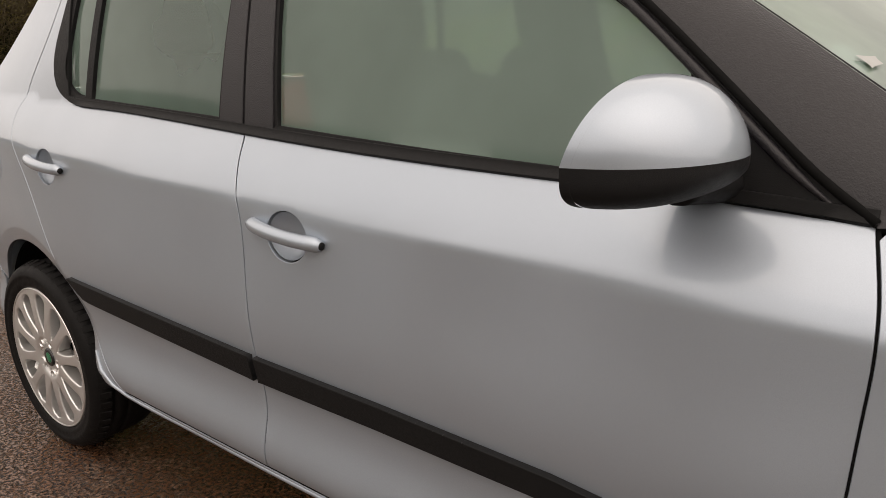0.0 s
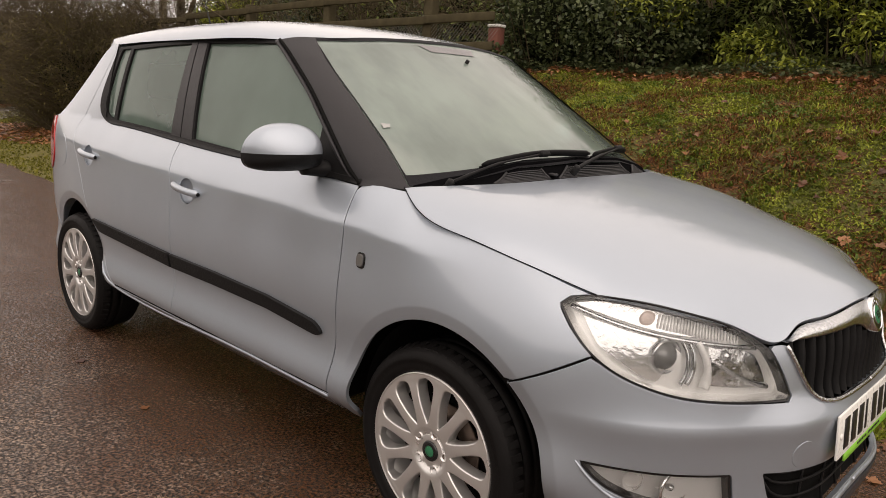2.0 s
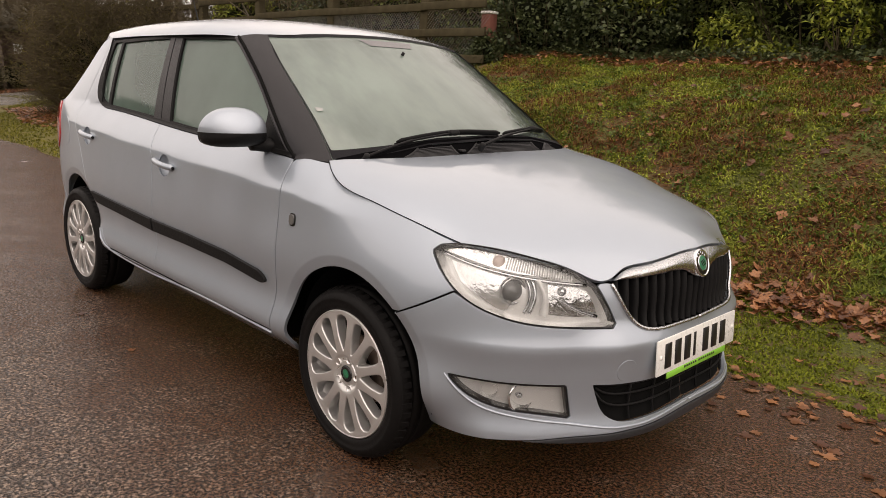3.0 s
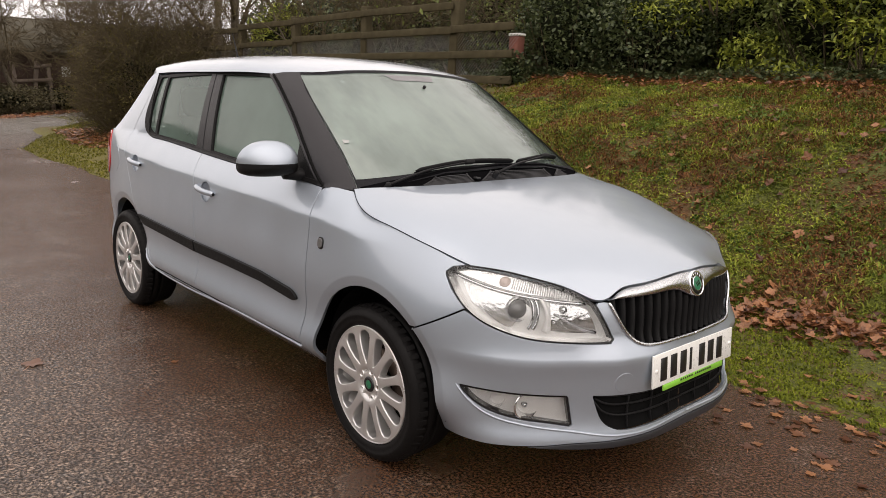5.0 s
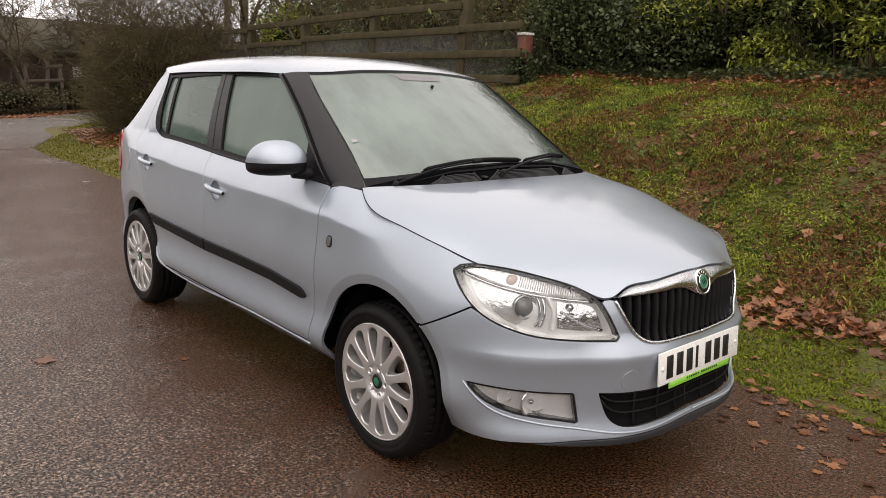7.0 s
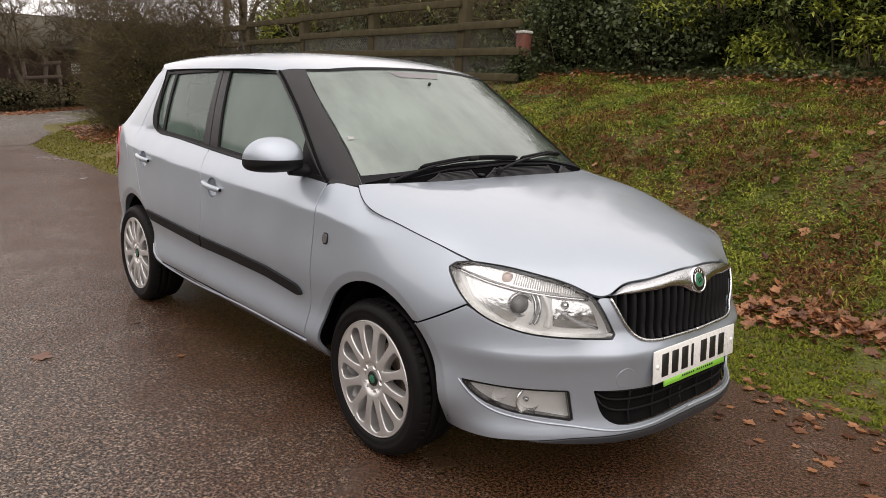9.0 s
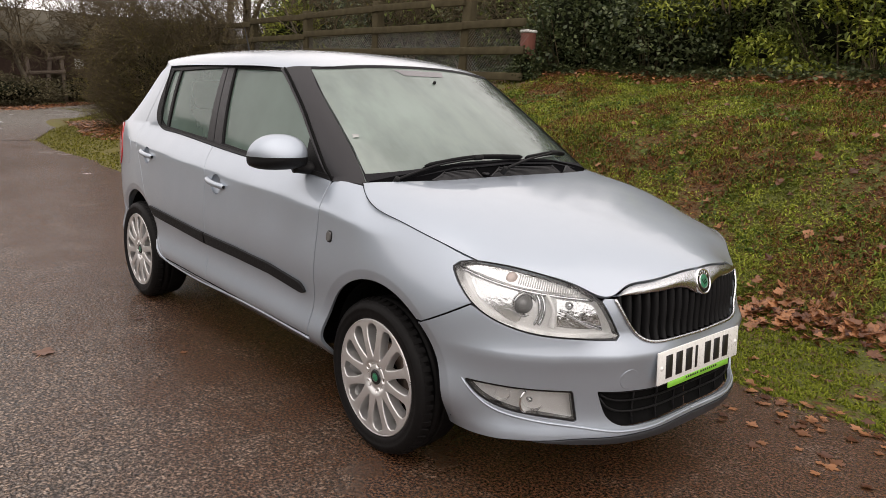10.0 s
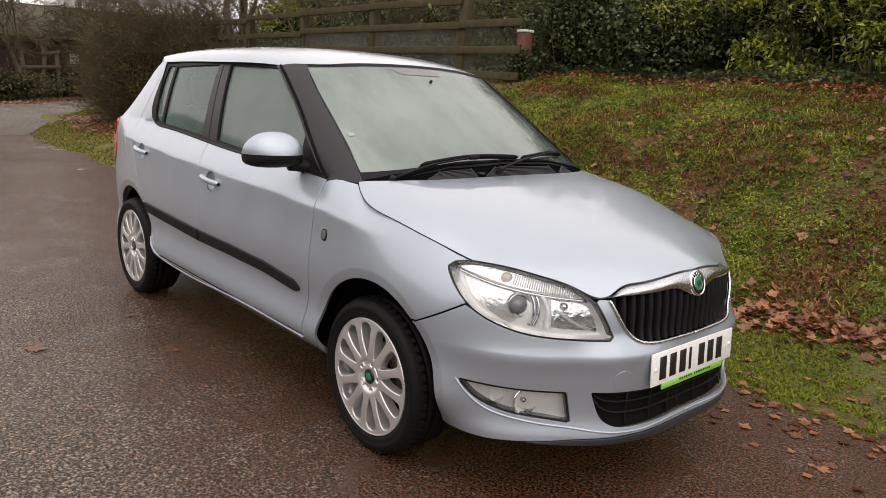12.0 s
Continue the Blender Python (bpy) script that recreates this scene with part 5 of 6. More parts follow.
grass_field("bank_grass", "short rough green grass on the bank", -4.5, 3.2, 2.2, 5.5, 95000, .024, .0050, GRASS, -.12, 1.0, 1.6, 2.0)
grass_field("dead_grass", "dead brown grass in bare patches of the bank", -4.5, 3.2, 2.2, 5.5, 60000, .042, .004, STRAW, .04, 21.0, 1.3, 1.9)
grass_field("verge_grass", "short mossy yellow-green grass beside the lane", -2.0, 3.4, .98, 2.3, 38000, .022, .0040, VERGE, -.4, 5.0, 1.6, 1.0)
grass_field("far_grass", "rough grass along the verge", -27, -4.5, 1.0, 6.5, 65000, .032, .0085, MOSS, -.6, 9.0, .9, 1.2)
grass_field("near_grass", "rough grass along the verge and the bank", 3.2, 6.0, 1.0, 5.4, 30000, .035, .006, GRASS, -.3, 9.0, .9, 1.4)
grass_field("weed_grass", "dark broad weeds among the grass", -4.5, 3.2, 2.1, 5.4, 30000, .036, .0085, WEED, .08, 13.0, 2.2, 1.5)
xy = np.concatenate([np.stack([rng.normal(cx, .10, 80), rng.normal(cy, .08, 80)], -1) for cx, cy in
                     [(rng.uniform(-4, 2.5), rng.uniform(2.3, 4.8)) for _ in range(55)] + [(-1.0, 3.62), (-1.2, 3.5), (-.8, 3.75)]])
tagged(part("grass_tufts", blade_soup("grass_tufts", on_ground(xy), .060, .0040, 1.6), GRASS, smooth=False), "longer tufts of grass on the bank", "grass", kind="stuff")


for nm, lb, x0, x1, y0, y1, cnt, sz, mat in (("moss_mat", "mat of moss and small weeds on the bank", -4.6, 3.3, 2.15, 5.5, 80000, .034, GRASS), ("dead_mat", "mat of dead grass and leaf bits on the bank", -4.6, 3.3, 2.1, 5.5, 100000, .034, STRAW), ("verge_mat", "mat of moss on the verge", -2.2, 3.4, 1.0, 2.3, 26000, .022, VERGE)):
    xy = np.stack([rng.uniform(x0, x1, cnt), rng.uniform(y0, y1, cnt)], -1)
    xy = xy[xy[:, 1] > verge_edge(xy[:, 0]) + rng.normal(0, .04, cnt)]
    if nm == "moss_mat":
        xy = xy[patches(xy, 1.6, 1.0) + .5 * patches(xy, 6.4, 4.0) > rng.normal(-.38, .12, len(xy))]
    elif nm == "dead_mat":
        xy = xy[patches(xy, 1.6, 1.0) + .5 * patches(xy, 6.4, 4.0) < rng.normal(-.04, .16, len(xy))]
    tagged(part(nm, leaf_soup(nm, on_ground(xy, .004), sz, .45, .7, .1), mat, smooth=False), lb, "grass", kind="stuff")


# ---- fallen leaves ----
def maple_leaf(seed):
    r = np.random.default_rng(seed)
    ang, rad = [], []
    for k, (c, ln) in enumerate(((-150, .62), (-75, .86), (0, 1.0), (75, .86), (150, .62))):
        for da, f in ((-32, .52), (-20, .80), (-10, .76), (0, 1.0), (10, .76), (20, .80)):
            ang.append(radians(c + da + r.normal(0, 2))), rad.append(ln * f * r.uniform(.85, 1.1))
    ang.append(radians(180)), rad.append(.18)
    o = np.argsort(ang)
    ang, rad = np.array(ang)[o], np.array(rad)[o]
    x, y = rad * np.cos(ang), rad * np.sin(ang)
    z = .22 * rad**2 * r.uniform(.2, 2.2) + .16 * np.sin(ang * 2 + r.uniform(0, 6)) * rad + .10 * np.sin(ang * 3 + r.uniform(0, 6)) * rad
    v = np.r_[[(0, 0, .0)], np.stack([x, y, z], -1)] * .5
    n = len(ang)
    f = [(0, i + 1, (i + 1) % n + 1) for i in range(n)]
    stalk = np.array([(-.05, -.012, .0), (-.05, .012, .0), (-.62, .01, .05), (-.62, -.01, .05)])
    f.append((n + 1, n + 2, n + 3, n + 4))
    me = from_arrays("fallen_leaf", np.r_[v, stalk], f)
    me.materials.append(DEAD_LEAF)
    return me


LEAVES = [maple_leaf(i) for i in range(6)]


def drop_leaf(x, y, size, lift=.01, flat=False):
    ob = new("fallen_leaf", LEAVES[int(rng.integers(6))])
    z = float(ground_z(x, y)) - .012 if y > verge_edge(x) else 0.0
    shake = .02 if flat else .15
    slope = math.atan(float(ground_z(x, y + .1) - ground_z(x, y - .1)) / .2) if y > 1.2 else 0
    ob.matrix_basis = Matrix.Translation((x, y, z + lift)) @ Euler((slope + rng.normal(0, shake), rng.normal(0, shake), 0)).to_matrix().to_4x4() @ \
        Euler((0, 0, rng.uniform(0, 6.3))).to_matrix().to_4x4() @ Matrix.Diagonal((size, size, size * (.15 if flat else rng.uniform(.6, 1.6)), 1))
    tagged(ob, "brown wet fallen maple leaf on the ground", "leaf", "fallen leaves")


for _ in range(165):
    x = rng.uniform(-.9, 3.0)
    drop_leaf(x, 2.12 + .05 * math.sin(x * 2) + rng.normal(0, .085), rng.uniform(.07, .13), rng.uniform(.012, .04))
for _ in range(84):
    drop_leaf(rng.uniform(-2.2, 2.6), 2.2 + 2.6 * rng.random() ** 1.8, rng.uniform(.07, .125), .034)
for _ in range(26):
    drop_leaf(rng.uniform(.2, 2.4), rng.uniform(1.05, 2.0), rng.uniform(.05, .095), .012)
for _ in range(22):
    drop_leaf(rng.uniform(.55, 2.6), rng.uniform(.45, 1.0), rng.uniform(.045, .095), .004, True)
for x, y, s in ((-1.714, -1.495, .15), (-1.25, -.57, .05), (-3.2, -1.9, .08), (-1.35, -.95, .06), (.15, -1.25, .05), (-2.0, -.95, .07)):
    drop_leaf(x, y, s, .006, True)
xy = np.stack([rng.uniform(-1.6, 3.2, 1500), np.zeros(1500)], -1)
xy[:, 1] = 2.13 + .05 * np.sin(xy[:, 0] * 2) + rng.normal(0, .10, 1500)
tagged(part("leaf_litter", leaf_soup("leaf_litter", on_ground(xy, .008), .06, .6, .5, .1), DEAD_LEAF, smooth=False), "wet brown leaf litter along the foot of the bank", "leaf litter", kind="stuff")


verts, faces, k = [], [], 0
for i in range(900):
    me = LEAVES[i % 6]
    co = np.array([v.co[:] for v in me.vertices]) * rng.uniform(.055, .12)
    a, t = rng.uniform(0, 6.3), rng.normal(0, .35, 2)
    co = co @ np.array([[math.cos(a), -math.sin(a), t[0]], [math.sin(a), math.cos(a), t[1]], [0, 0, 1]])
    x = rng.uniform(-1.2, 3.1) if i < 720 else rng.uniform(.5, 3.1)
    if i >= 720:
        co = co * (.7, .7, .12) + (0, 0, .004)
    y = 2.12 + .05 * math.sin(x * 2) + rng.normal(0, .10) if i < 720 else 1.12 - abs(rng.normal(0, .22))
    z = (float(ground_z(x, y)) - .012 + rng.uniform(.008, .03) if y > verge_edge(x) else .004)
    verts.append(co + (x, y, z))
    faces += [tuple(k + q for q in p.vertices) for p in me.polygons]
    k += len(co)
tagged(part("leaf_drift", from_arrays("leaf_drift", np.concatenate(verts), faces), DEAD_LEAF, smooth=False), "drift of wet brown maple leaves at the foot of the bank", "leaf litter", kind="stuff")
xy = np.stack([rng.uniform(-4.6, 3.4, 1000), 5.42 + rng.normal(0, .10, 1000)], -1)
tagged(part("hedge_litter", leaf_soup("hedge_litter", on_ground(xy[::2], .015), .048, .6, .6, .1), DEAD_LEAF, smooth=False), "red-brown dead leaves under the hedge", "leaf litter", kind="stuff")


# ---- post and rail fence with chain link ----
fence = new("fence")
fence.location = (0, 0, 0)
tagged(fence, "weathered timber post and rail fence with chain link", "fence")
post_x = [-6.0 - 2.2 * k for k in range(5)]
for i, x in enumerate(post_x):
    o = part("post", slab("post", (.15, .14, 1.7), .012, 2), TIMBER, fence)
    o.matrix_basis = pose(x, 5.1, 1.82 - .05 * max(0, i - 1), rng.normal(0, 1), rng.normal(0, 1), rng.normal(0, 3))
for n_, (x0, x1) in enumerate(zip([-4.8] + post_x, post_x + [-17])):
    for z in (2.55, 2.21, 1.88, 1.55)[1 if n_ == 0 else 0:]:
        drop = -.05 * max(0, n_ - 2)
        o = part("rail", slab("rail", (abs(x1 - x0) + .02, .045, .105), .01, 2), TIMBER, fence)
        o.matrix_basis = pose((x0 + x1) / 2, 5.015, z + drop + rng.normal(0, .008), 0, rng.normal(0, .4), 0)
ks = np.arange(12, 260) * .055
a, b = [], []
for sgn in (1, -1):
    for k in ks:
        x0 = -4.8 - k
        a.append((x0, 5.06, 1.36)), b.append((x0 + sgn * .80, 5.06, 2.16))
a, b = np.array(a), np.array(b)
part("chain_link", sticks("chain_link", a, b, np.full(len(a), .0028), np.full(len(a), .0028)), WIRE, fence, "rusty galvanised chain link")


pier = new("brick_pier")
pier.location = (-4.93, 5.24, 1.45)
tagged(pier, "small red brick pier with a pale cap beside the fence", "pier")
part("shaft", slab("shaft", (.15, .15, .66), .006, 1), plain("red_brick", (.15, .050, .034), .85, var=.35, scale=18, bump=.4, bump_scale=60), pier).location = (0, 0, .33)
part("cap", slab("cap", (.17, .17, .035), .008, 2), PLATE_WHITE, pier, "pale stone cap").location = (0, 0, .68)


# ---- shrubs of the hedge ----
def crown_points(n, size, hollow=.55):
    d = rng.normal(0, 1, (n, 3))
    d /= np.linalg.norm(d, axis=1, keepdims=True)
    r = hollow + (1 - hollow) * rng.random(n) ** .6
    lump = 1 + .22 * np.sin(d[:, 0] * 7 + d[:, 2] * 5) * np.sin(d[:, 1] * 6 + 1.3) + .12 * np.sin(d[:, 2] * 13 + d[:, 0] * 11)
    return d * (r * lump)[:, None] * np.array(size)


def shrub(name, label, x, y, z, size, count, leaf, material, width=.42, tilt=1.0, core=.60, twig_n=90, tangle=0):
    t = new(name)
    t.location = (x, y, z)
    tagged(t, label, "shrub")
    pts = crown_points(count, size)
    pts = pts[pts[:, 2] > -size[2] * .95] + (0, 0, size[2] * .8)
    part("crown", leaf_soup("crown", pts, leaf, width, tilt), material, t, smooth=False)
    # a near-black core paints the shade deep in the crown
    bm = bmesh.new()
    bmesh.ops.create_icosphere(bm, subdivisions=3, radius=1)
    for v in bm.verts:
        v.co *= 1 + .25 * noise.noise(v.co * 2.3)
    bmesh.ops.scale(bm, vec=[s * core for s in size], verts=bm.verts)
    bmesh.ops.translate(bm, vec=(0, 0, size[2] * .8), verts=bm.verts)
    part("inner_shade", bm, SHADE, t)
    ends = crown_points(twig_n, size, .8) + (0, 0, size[2] * .8)
    roots = ends * (.5, .5, .12) + (0, 0, -.1)
    tagged(part("stem", sticks("stem", roots, ends, np.full(twig_n, .012), np.full(twig_n, .003)), TWIG, t), kind="stuff")
    if tangle:
        tips = crown_points(tangle, size, .45) + (0, 0, size[2] * .8)
        out = tips * (1, 1, 0) + rng.normal(0, .5, tips.shape) + (0, 0, .5)
        start = tips - out / np.linalg.norm(out, axis=1, keepdims=True) * rng.uniform(.2, .6, (tangle, 1))
        part("twig_mass", sticks("twig_mass", start, tips, np.full(tangle, .006), np.full(tangle, .003)), TWIG, t)
    return t


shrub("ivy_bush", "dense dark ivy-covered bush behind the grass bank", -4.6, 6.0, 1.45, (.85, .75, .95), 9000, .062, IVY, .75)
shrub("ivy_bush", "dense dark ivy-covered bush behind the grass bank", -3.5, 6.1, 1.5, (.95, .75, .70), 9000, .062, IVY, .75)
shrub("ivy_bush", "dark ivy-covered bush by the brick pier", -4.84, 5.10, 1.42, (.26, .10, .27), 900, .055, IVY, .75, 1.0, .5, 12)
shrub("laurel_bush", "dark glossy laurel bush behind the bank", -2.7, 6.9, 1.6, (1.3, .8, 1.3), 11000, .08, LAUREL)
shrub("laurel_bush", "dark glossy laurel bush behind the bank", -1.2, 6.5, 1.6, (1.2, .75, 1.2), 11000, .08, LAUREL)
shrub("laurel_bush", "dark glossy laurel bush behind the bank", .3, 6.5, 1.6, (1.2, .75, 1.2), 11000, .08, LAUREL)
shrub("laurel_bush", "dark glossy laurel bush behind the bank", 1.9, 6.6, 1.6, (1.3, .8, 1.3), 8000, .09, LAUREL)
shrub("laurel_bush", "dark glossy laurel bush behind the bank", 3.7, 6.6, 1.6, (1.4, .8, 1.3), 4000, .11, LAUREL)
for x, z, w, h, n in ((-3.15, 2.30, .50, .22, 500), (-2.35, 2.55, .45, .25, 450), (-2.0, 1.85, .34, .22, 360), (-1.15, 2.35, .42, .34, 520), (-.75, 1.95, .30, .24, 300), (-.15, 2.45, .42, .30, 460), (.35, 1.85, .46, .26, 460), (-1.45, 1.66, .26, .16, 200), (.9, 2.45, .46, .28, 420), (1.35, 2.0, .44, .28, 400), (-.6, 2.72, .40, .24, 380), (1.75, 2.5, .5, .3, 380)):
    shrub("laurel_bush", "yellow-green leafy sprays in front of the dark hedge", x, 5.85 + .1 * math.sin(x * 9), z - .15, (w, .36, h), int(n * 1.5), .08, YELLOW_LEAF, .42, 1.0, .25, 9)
shrub("evergreen_bush", "yellow-green evergreen bush behind the fence", -12.2, 5.75, 1.5, (.95, .5, .85), 1500, .15, YELLOW_LEAF, .3)
shrub("evergreen_bush", "dark green evergreen bush behind the fence", -5.6, 6.9, 1.6, (.9, .8, 1.3), 2600, .11, LAUREL)
xy = np.stack([rng.uniform(-6.2, 3.5, 3200), 5.36 + np.abs(rng.normal(0, .22, 3200))], -1)
tagged(part("ivy_carpet", leaf_soup("ivy_carpet", on_ground(xy, .03) + np.abs(rng.normal(0, .05, (3200, 1))) * (0, 0, 1), .06, .8, .8), IVY, smooth=False), "dark ivy and dead leaves under the hedge", "ivy", kind="stuff")
xy = np.stack([rng.uniform(-5.5, 3.5, 1800), 5.38 + rng.normal(0, .12, 1800)], -1)
tagged(part("hedge_litter", leaf_soup("hedge_litter", on_ground(xy, .03), .07, .6, .6), DEAD_LEAF, smooth=False), "dead brown leaves below the hedge", "leaf litter", kind="stuff")


# ---- bare bush by the fork of the lane, trees, shed ----
def bare_plant(name, label, category, roots, length, radius, levels, forks, spread, up, leaf_n=0, leaf=.05, leaf_mat=None, wander=.14):
    t = new(name)
    t.location = roots[0]
    lean = .35 if len(roots) > 1 else .10
    fine = .004 if roots[0][0] > -24 else .0095
    tagged(t, label, category)
    segs = [grow(np.array(r) - roots[0], (rng.normal(0, lean), rng.normal(0, lean), 1), length * rng.uniform(.8, 1.15), radius, levels, forks, spread, up, wander) for r in roots]
    for a, b, ra, rb in segs:
        thick = ra > radius * .4
        part("trunk", sticks("trunk", a[thick], b[thick], ra[thick], rb[thick]), BARK, t)
    a, b, ra, rb = (np.concatenate([s[k] for s in segs]) for k in range(4))
    thick = ra > radius * .4
    part("crown", sticks("crown", a[~thick], b[~thick], np.maximum(ra[~thick], fine), np.maximum(rb[~thick], fine * .8)), TWIG, t)
    if leaf_n:
        pick = rng.integers(0, len(a), leaf_n)
        part("foliage", leaf_soup("foliage", b[pick] + rng.normal(0, .12, (leaf_n, 3)), leaf, .5, 1.2), leaf_mat, t, smooth=False)
    return t


shrub("twiggy_bush", "dense brown-green twiggy bush at the fork of the lane", -15.2, 4.15, 0, (2.1, 1.8, 1.5), 26000, .050, TWIG_LEAF, .4, 1.2, .5, 200, 12000)
shrub("twiggy_bush", "dense brown-green twiggy bush at the fork of the lane", -15.9, 5.6, .4, (1.5, 1.2, 1.25), 16000, .045, TWIG_LEAF, .4, 1.2, .5, 150, 8000)
bare_plant("bare_bush", "twiggy winter bush with sparse olive leaves", "bush",
           [(-15.0 + rng.uniform(-1.6, 1.4), 4.3 + rng.uniform(-1.0, 1.6), .05) for _ in range(11)], 1.15, .03, 4, 3, .65, .02, 4000, .06, TWIG_LEAF, .16)
bare_plant("bare_bush", "twiggy winter bush with sparse olive leaves", "bush",
           [(-10.2 + rng.uniform(-1.2, 1.2), 5.9 + rng.uniform(-.6, 1.0), 1.2) for _ in range(6)], 1.3, .03, 4, 3, .6, .03, 2500, .06, TWIG_LEAF, .16)
bare_plant("bare_tree", "bare winter tree with grey-brown trunk", "tree", [(-30.4, 4.7, 0)], 2.6, .13, 5, 3, .6, .04)
bare_plant("bare_tree", "bare winter tree with grey-brown trunk", "tree", [(-31.5, 3.2, 0)], 2.4, .11, 5, 3, .6, .04)
bare_plant("bare_tree", "bare winter tree with grey-brown trunk", "tree", [(-31.5, 9.5, 0)], 2.5, .13, 5, 3, .6, .04)
bare_plant("bare_tree", "bare winter tree behind the fence", "tree", [(-14.3, 5.75, 1.2)], 2.4, .14, 5, 2, .5, .06)
bare_plant("bare_tree", "bare winter tree behind the fence", "tree", [(-15.4, 6.2, 1.0)], 2.8, .16, 5, 2, .5, .06)
bare_plant("bare_tree", "bare winter tree behind the fence", "tree", [(-13.5, 6.9, 1.2)], 2.8, .13, 5, 2, .5, .06)
bare_plant("bare_tree", "bare winter tree beyond the lane", "tree", [(-36, 9, 0)], 3.4, .22, 5, 2, .55, .05)
bare_plant("bare_tree", "bare winter tree beyond the lane", "tree", [(-34, 16, 0)], 3.4, .22, 5, 2, .55, .05)
bare_plant("thicket", "brown tangled thicket behind the fence", "bush", [(-8 + rng.uniform(-3.5, 3.5), 8.0 + rng.uniform(-.8, .8), 1.5) for _ in range(9)], 1.5, .03, 4, 3, .6, .05, 5000, .09, LAUREL, .16)
shrub("woodland_bush", "dark evergreen bush in the wood behind the fence", -9.0, 10.5, 1.6, (3.2, 1.2, 2.4), 5000, .16, IVY, .6)
shrub("woodland_bush", "dark evergreen bush in the wood behind the fence", -3.5, 10.5, 1.6, (3.2, 1.2, 2.6), 4000, .16, IVY, .6)
shrub("woodland_bush", "dark evergreen bush in the wood behind the fence", -15.5, 11.5, 1.2, (3.4, 1.2, 2.2), 4500, .17, IVY, .6)

shrub("woodland_bush", "dark evergreen bush in the wood behind the fence", -22.5, 11.8, 1.0, (3.6, 1.2, 2.3), 4500, .17, IVY, .6)
bare_plant("bare_bush", "tall twiggy winter bush at the fork of the lane", "bush", [(-16.2 + rng.uniform(-.9, .9), 4.7 + rng.uniform(-1.3, 1.3), .3) for _ in range(7)], 1.75, .035, 4, 3, .55, .05, 2500, .055, TWIG_LEAF, .2)
bare_plant("bare_tree", "dense twiggy winter tree beyond the bush", "tree", [(-21.5, 6.9, 0)], 2.1, .08, 5, 3, .6, .03, wander=.2)
bare_plant("bare_tree", "dense twiggy winter tree beyond the bush", "tree", [(-19.0, 7.4, .2)], 2.1, .07, 5, 3, .6, .03, wander=.2)
xy = np.stack([rng.uniform(-18.5, -9.5, 9000), rng.uniform(1.9, 5.2, 9000)], -1)
xy = xy[xy[:, 1] > np.maximum(2.4 + .25 * np.sin(xy[:, 0]), verge_edge(xy[:, 0]) + .15)]
tagged(part("bush_litter", leaf_soup("bush_litter", on_ground(xy, .03), .10, .6, .6), DEAD_LEAF, smooth=False), "dead red-brown leaves under the bush", "leaf litter", kind="stuff")

# the side lane that joins behind the bush
sl = [(-13.8, 1.0), (-15.2, 1.52), (-19.1, 2.95), (-23.5, 4.9), (-27.5, 8.4), (-28, 14), (-40, 14), (-33, 7.5), (-26.6, 2.7), (-25, -6.4), (-13.8, -6.4)]
part("side_lane", from_arrays("side_lane", [(x, y, .004) for x, y in sl], [tuple(range(len(sl)))[::-1]]), PALE_ASPHALT, smooth=False)
tagged(bpy.data.objects["side_lane"], "pale grey asphalt of the joining lane", "road", kind="structure")

shed = new("shed")
shed.location = (-35.5, 6.4, 0)
tagged(shed, "low brown brick outbuilding with a mossy roof", "building")
bm = slab("wall", (5, 13, 2.5), .02, 1)
part("wall", bm, BRICK, shed).location = (0, 0, 1.25)
for sx in (-1, 1):
    o = part("roof", slab("roof", (3.4, 14, .14), .02, 1), ROOF_TILE, shed)
    o.matrix_basis = pose(sx * 1.45, 0, 3.1, 0, sx * 26, 0)
frame_wood = new("broken_timber_frame")
frame_wood.location = (-32.2, 5.5, 0)
tagged(frame_wood, "broken pale timber frame leaning before the shed", "timber frame")
for y, h, tilt in ((-.55, 1.95, 6), (.15, 2.0, -7), (.72, 1.85, 3)):
    part("post", slab("post", (.12, .15, h), .01, 1), PALE_TIMBER, frame_wood).matrix_basis = pose(0, y, h / 2, tilt, 0, 0)
for y, z, ln, tilt in ((.05, 1.22, 1.5, 4), (.42, 1.80, .75, 10)):
    part("rail", slab("rail", (.08, ln, .13), .01, 1), PALE_TIMBER, frame_wood).matrix_basis = pose(.08, y, z, tilt, 0, 0)
part("board", slab("board", (.03, .34, .42), .005, 1), PAPER, frame_wood, "pale grey board").matrix_basis = pose(.05, 1.35, 1.62, 3, 0, 0)
xy = np.stack([rng.uniform(0, 1, 2600), rng.normal(0, .30, 2600)], -1)
xy = np.stack([-25.4 - 9.2 * xy[:, 0] - xy[:, 1] * .5, 2.9 + 5.9 * xy[:, 0] + xy[:, 1]], -1)
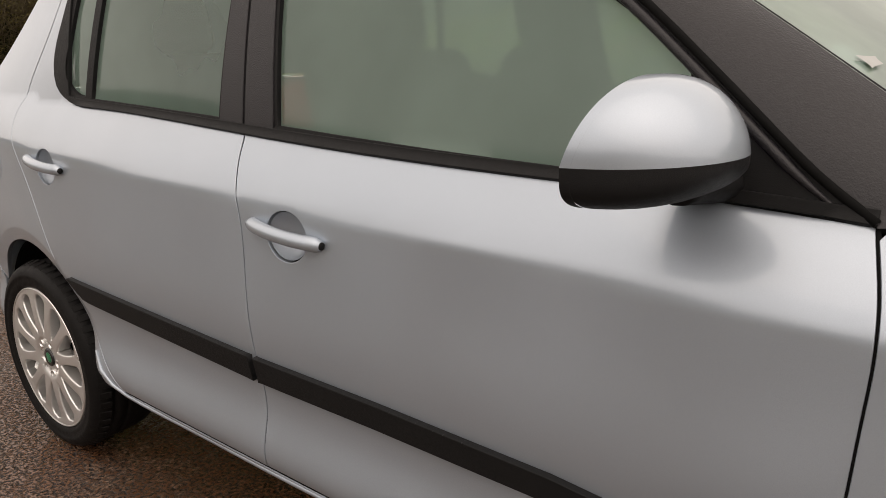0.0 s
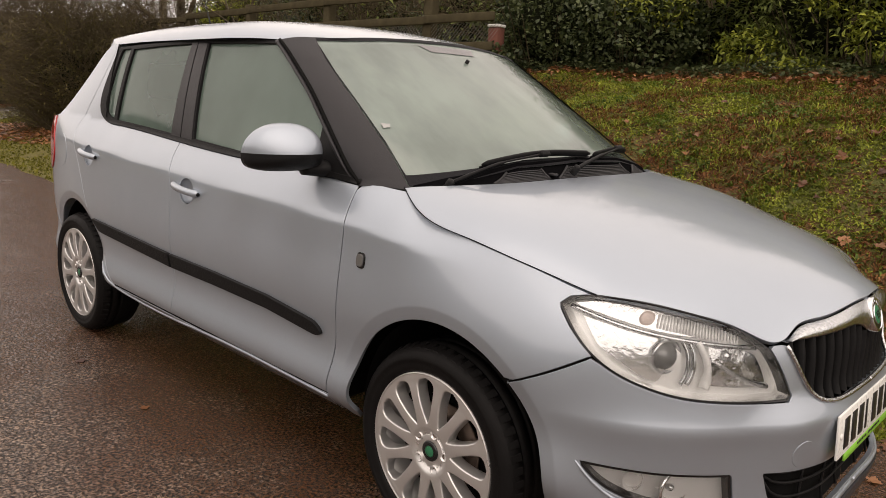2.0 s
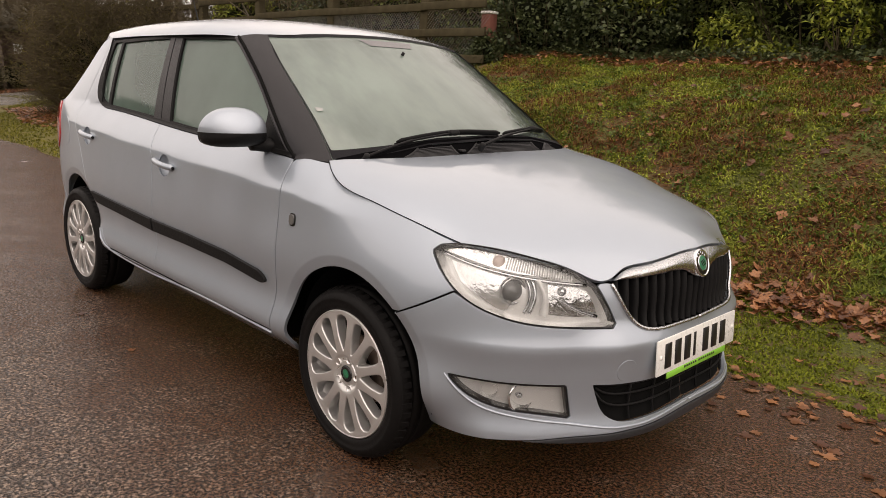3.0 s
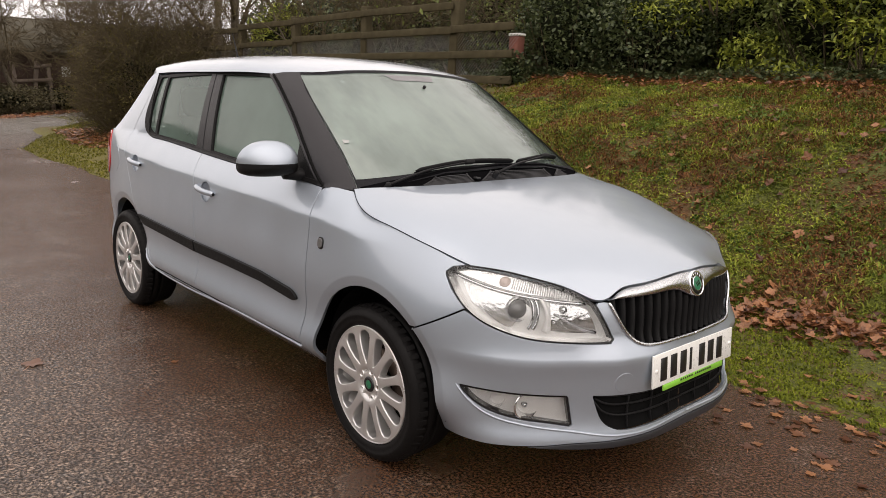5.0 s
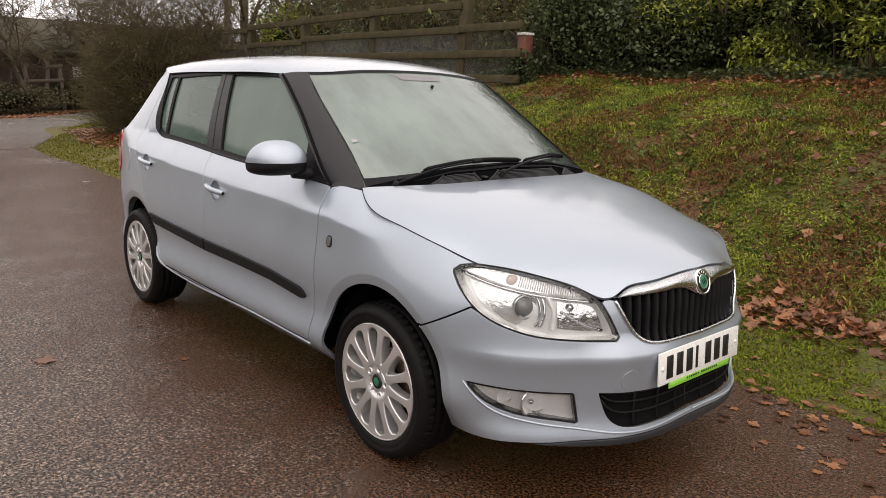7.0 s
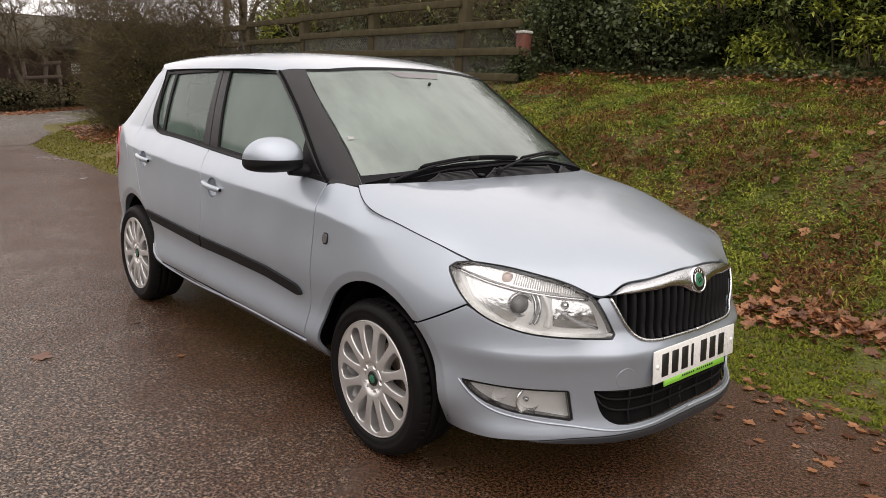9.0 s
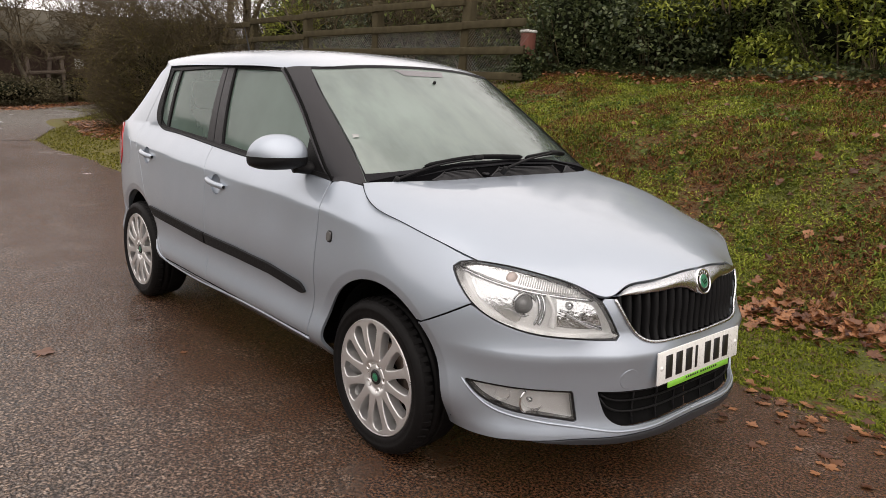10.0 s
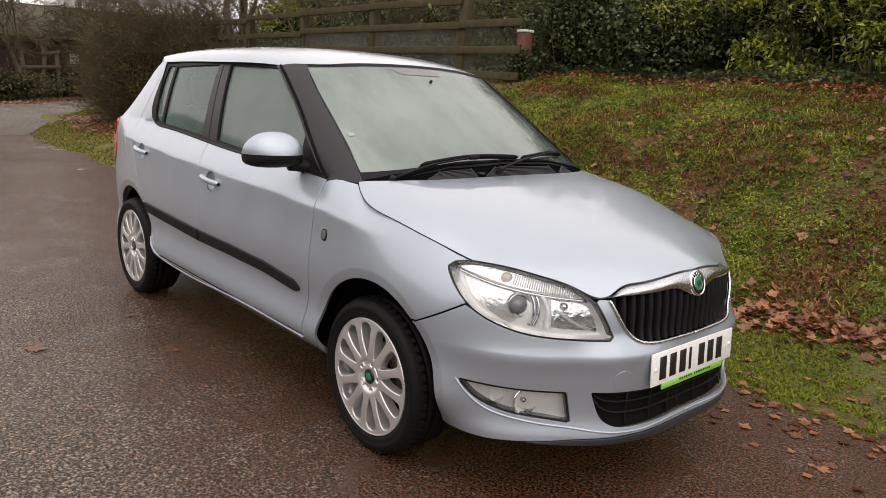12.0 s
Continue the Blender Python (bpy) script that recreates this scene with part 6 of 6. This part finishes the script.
tagged(part("lane_litter", leaf_soup("lane_litter", on_ground(xy, .03), .13, .6, .6), DEAD_LEAF, smooth=False), "dead brown leaves along the far edge of the lane", "leaf litter", kind="stuff")
shrub("ivy_bank", "low brown bramble and ivy bank beside the lane", -29.6, 3.2, 0, (1.5, 2.6, .62), 7000, .10, BRAMBLE, .7)
shrub("ivy_bank", "low brown bramble and ivy bank beside the lane", -32.8, 7.6, 0, (1.5, 2.8, .72), 7000, .10, BRAMBLE, .7)
shrub("ivy_bank", "low brown bramble and ivy bank beside the lane", -28.0, -1.5, 0, (1.5, 2.6, 1.0), 4000, .13, TWIG_LEAF, .7)
shrub("evergreen_bush", "dark evergreen bush beside the lane", -29.5, -3.5, 0, (2.2, 2.4, 2.2), 4000, .16, LAUREL, .5)

# the lane's other side and the far distance: plain dark sheets that close the place
def backdrop(name, label, x0, x1, y0, y1, h, n=60):
    k = np.linspace(0, 1, n)
    rows = []
    for q in np.linspace(0, 1, 10):
        hh = h * q * (1 + .02 * np.sin(k * 23 + 1) * np.sin(k * 51) * q)
        d = .9 * np.sin(k * 37 + q * 5) * np.sin(q * 9 + k * 61) * .6
        px, py = x0 + (x1 - x0) * k, y0 + (y1 - y0) * k
        nx, ny = (y1 - y0), -(x1 - x0)
        ll = math.hypot(nx, ny)
        rows.append(np.stack([px + nx / ll * d, py + ny / ll * d, hh], -1))
    ob = part(name, grid_mesh(name, np.stack(rows)), SHADE_GREEN)
    return tagged(ob, label, "hedge", kind="structure")


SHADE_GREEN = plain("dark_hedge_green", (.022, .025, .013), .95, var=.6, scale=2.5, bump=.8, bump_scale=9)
# south and east sheets are unseen, added to shape the car's light and reflections
backdrop("backdrop_south", "unseen dark sheet across the lane, added for reflections in the paint", -3, 40, -11, -11, 2.2)
backdrop("backdrop_south_west", "unseen higher dark sheet across the lane, added to darken the doors", -50, -3, -11, -11, 2.8)
backdrop("backdrop_east", "unseen dark sheet down the lane, kept low to light the bumper", 30, 30, -12, 30, 3.0)
backdrop("backdrop_north", "dark wood behind the bank", 30, -30, 15, 17, 6.0)
backdrop("backdrop_west", "dark trees beyond the lane", -48, -48, 30, -12, 2.4)
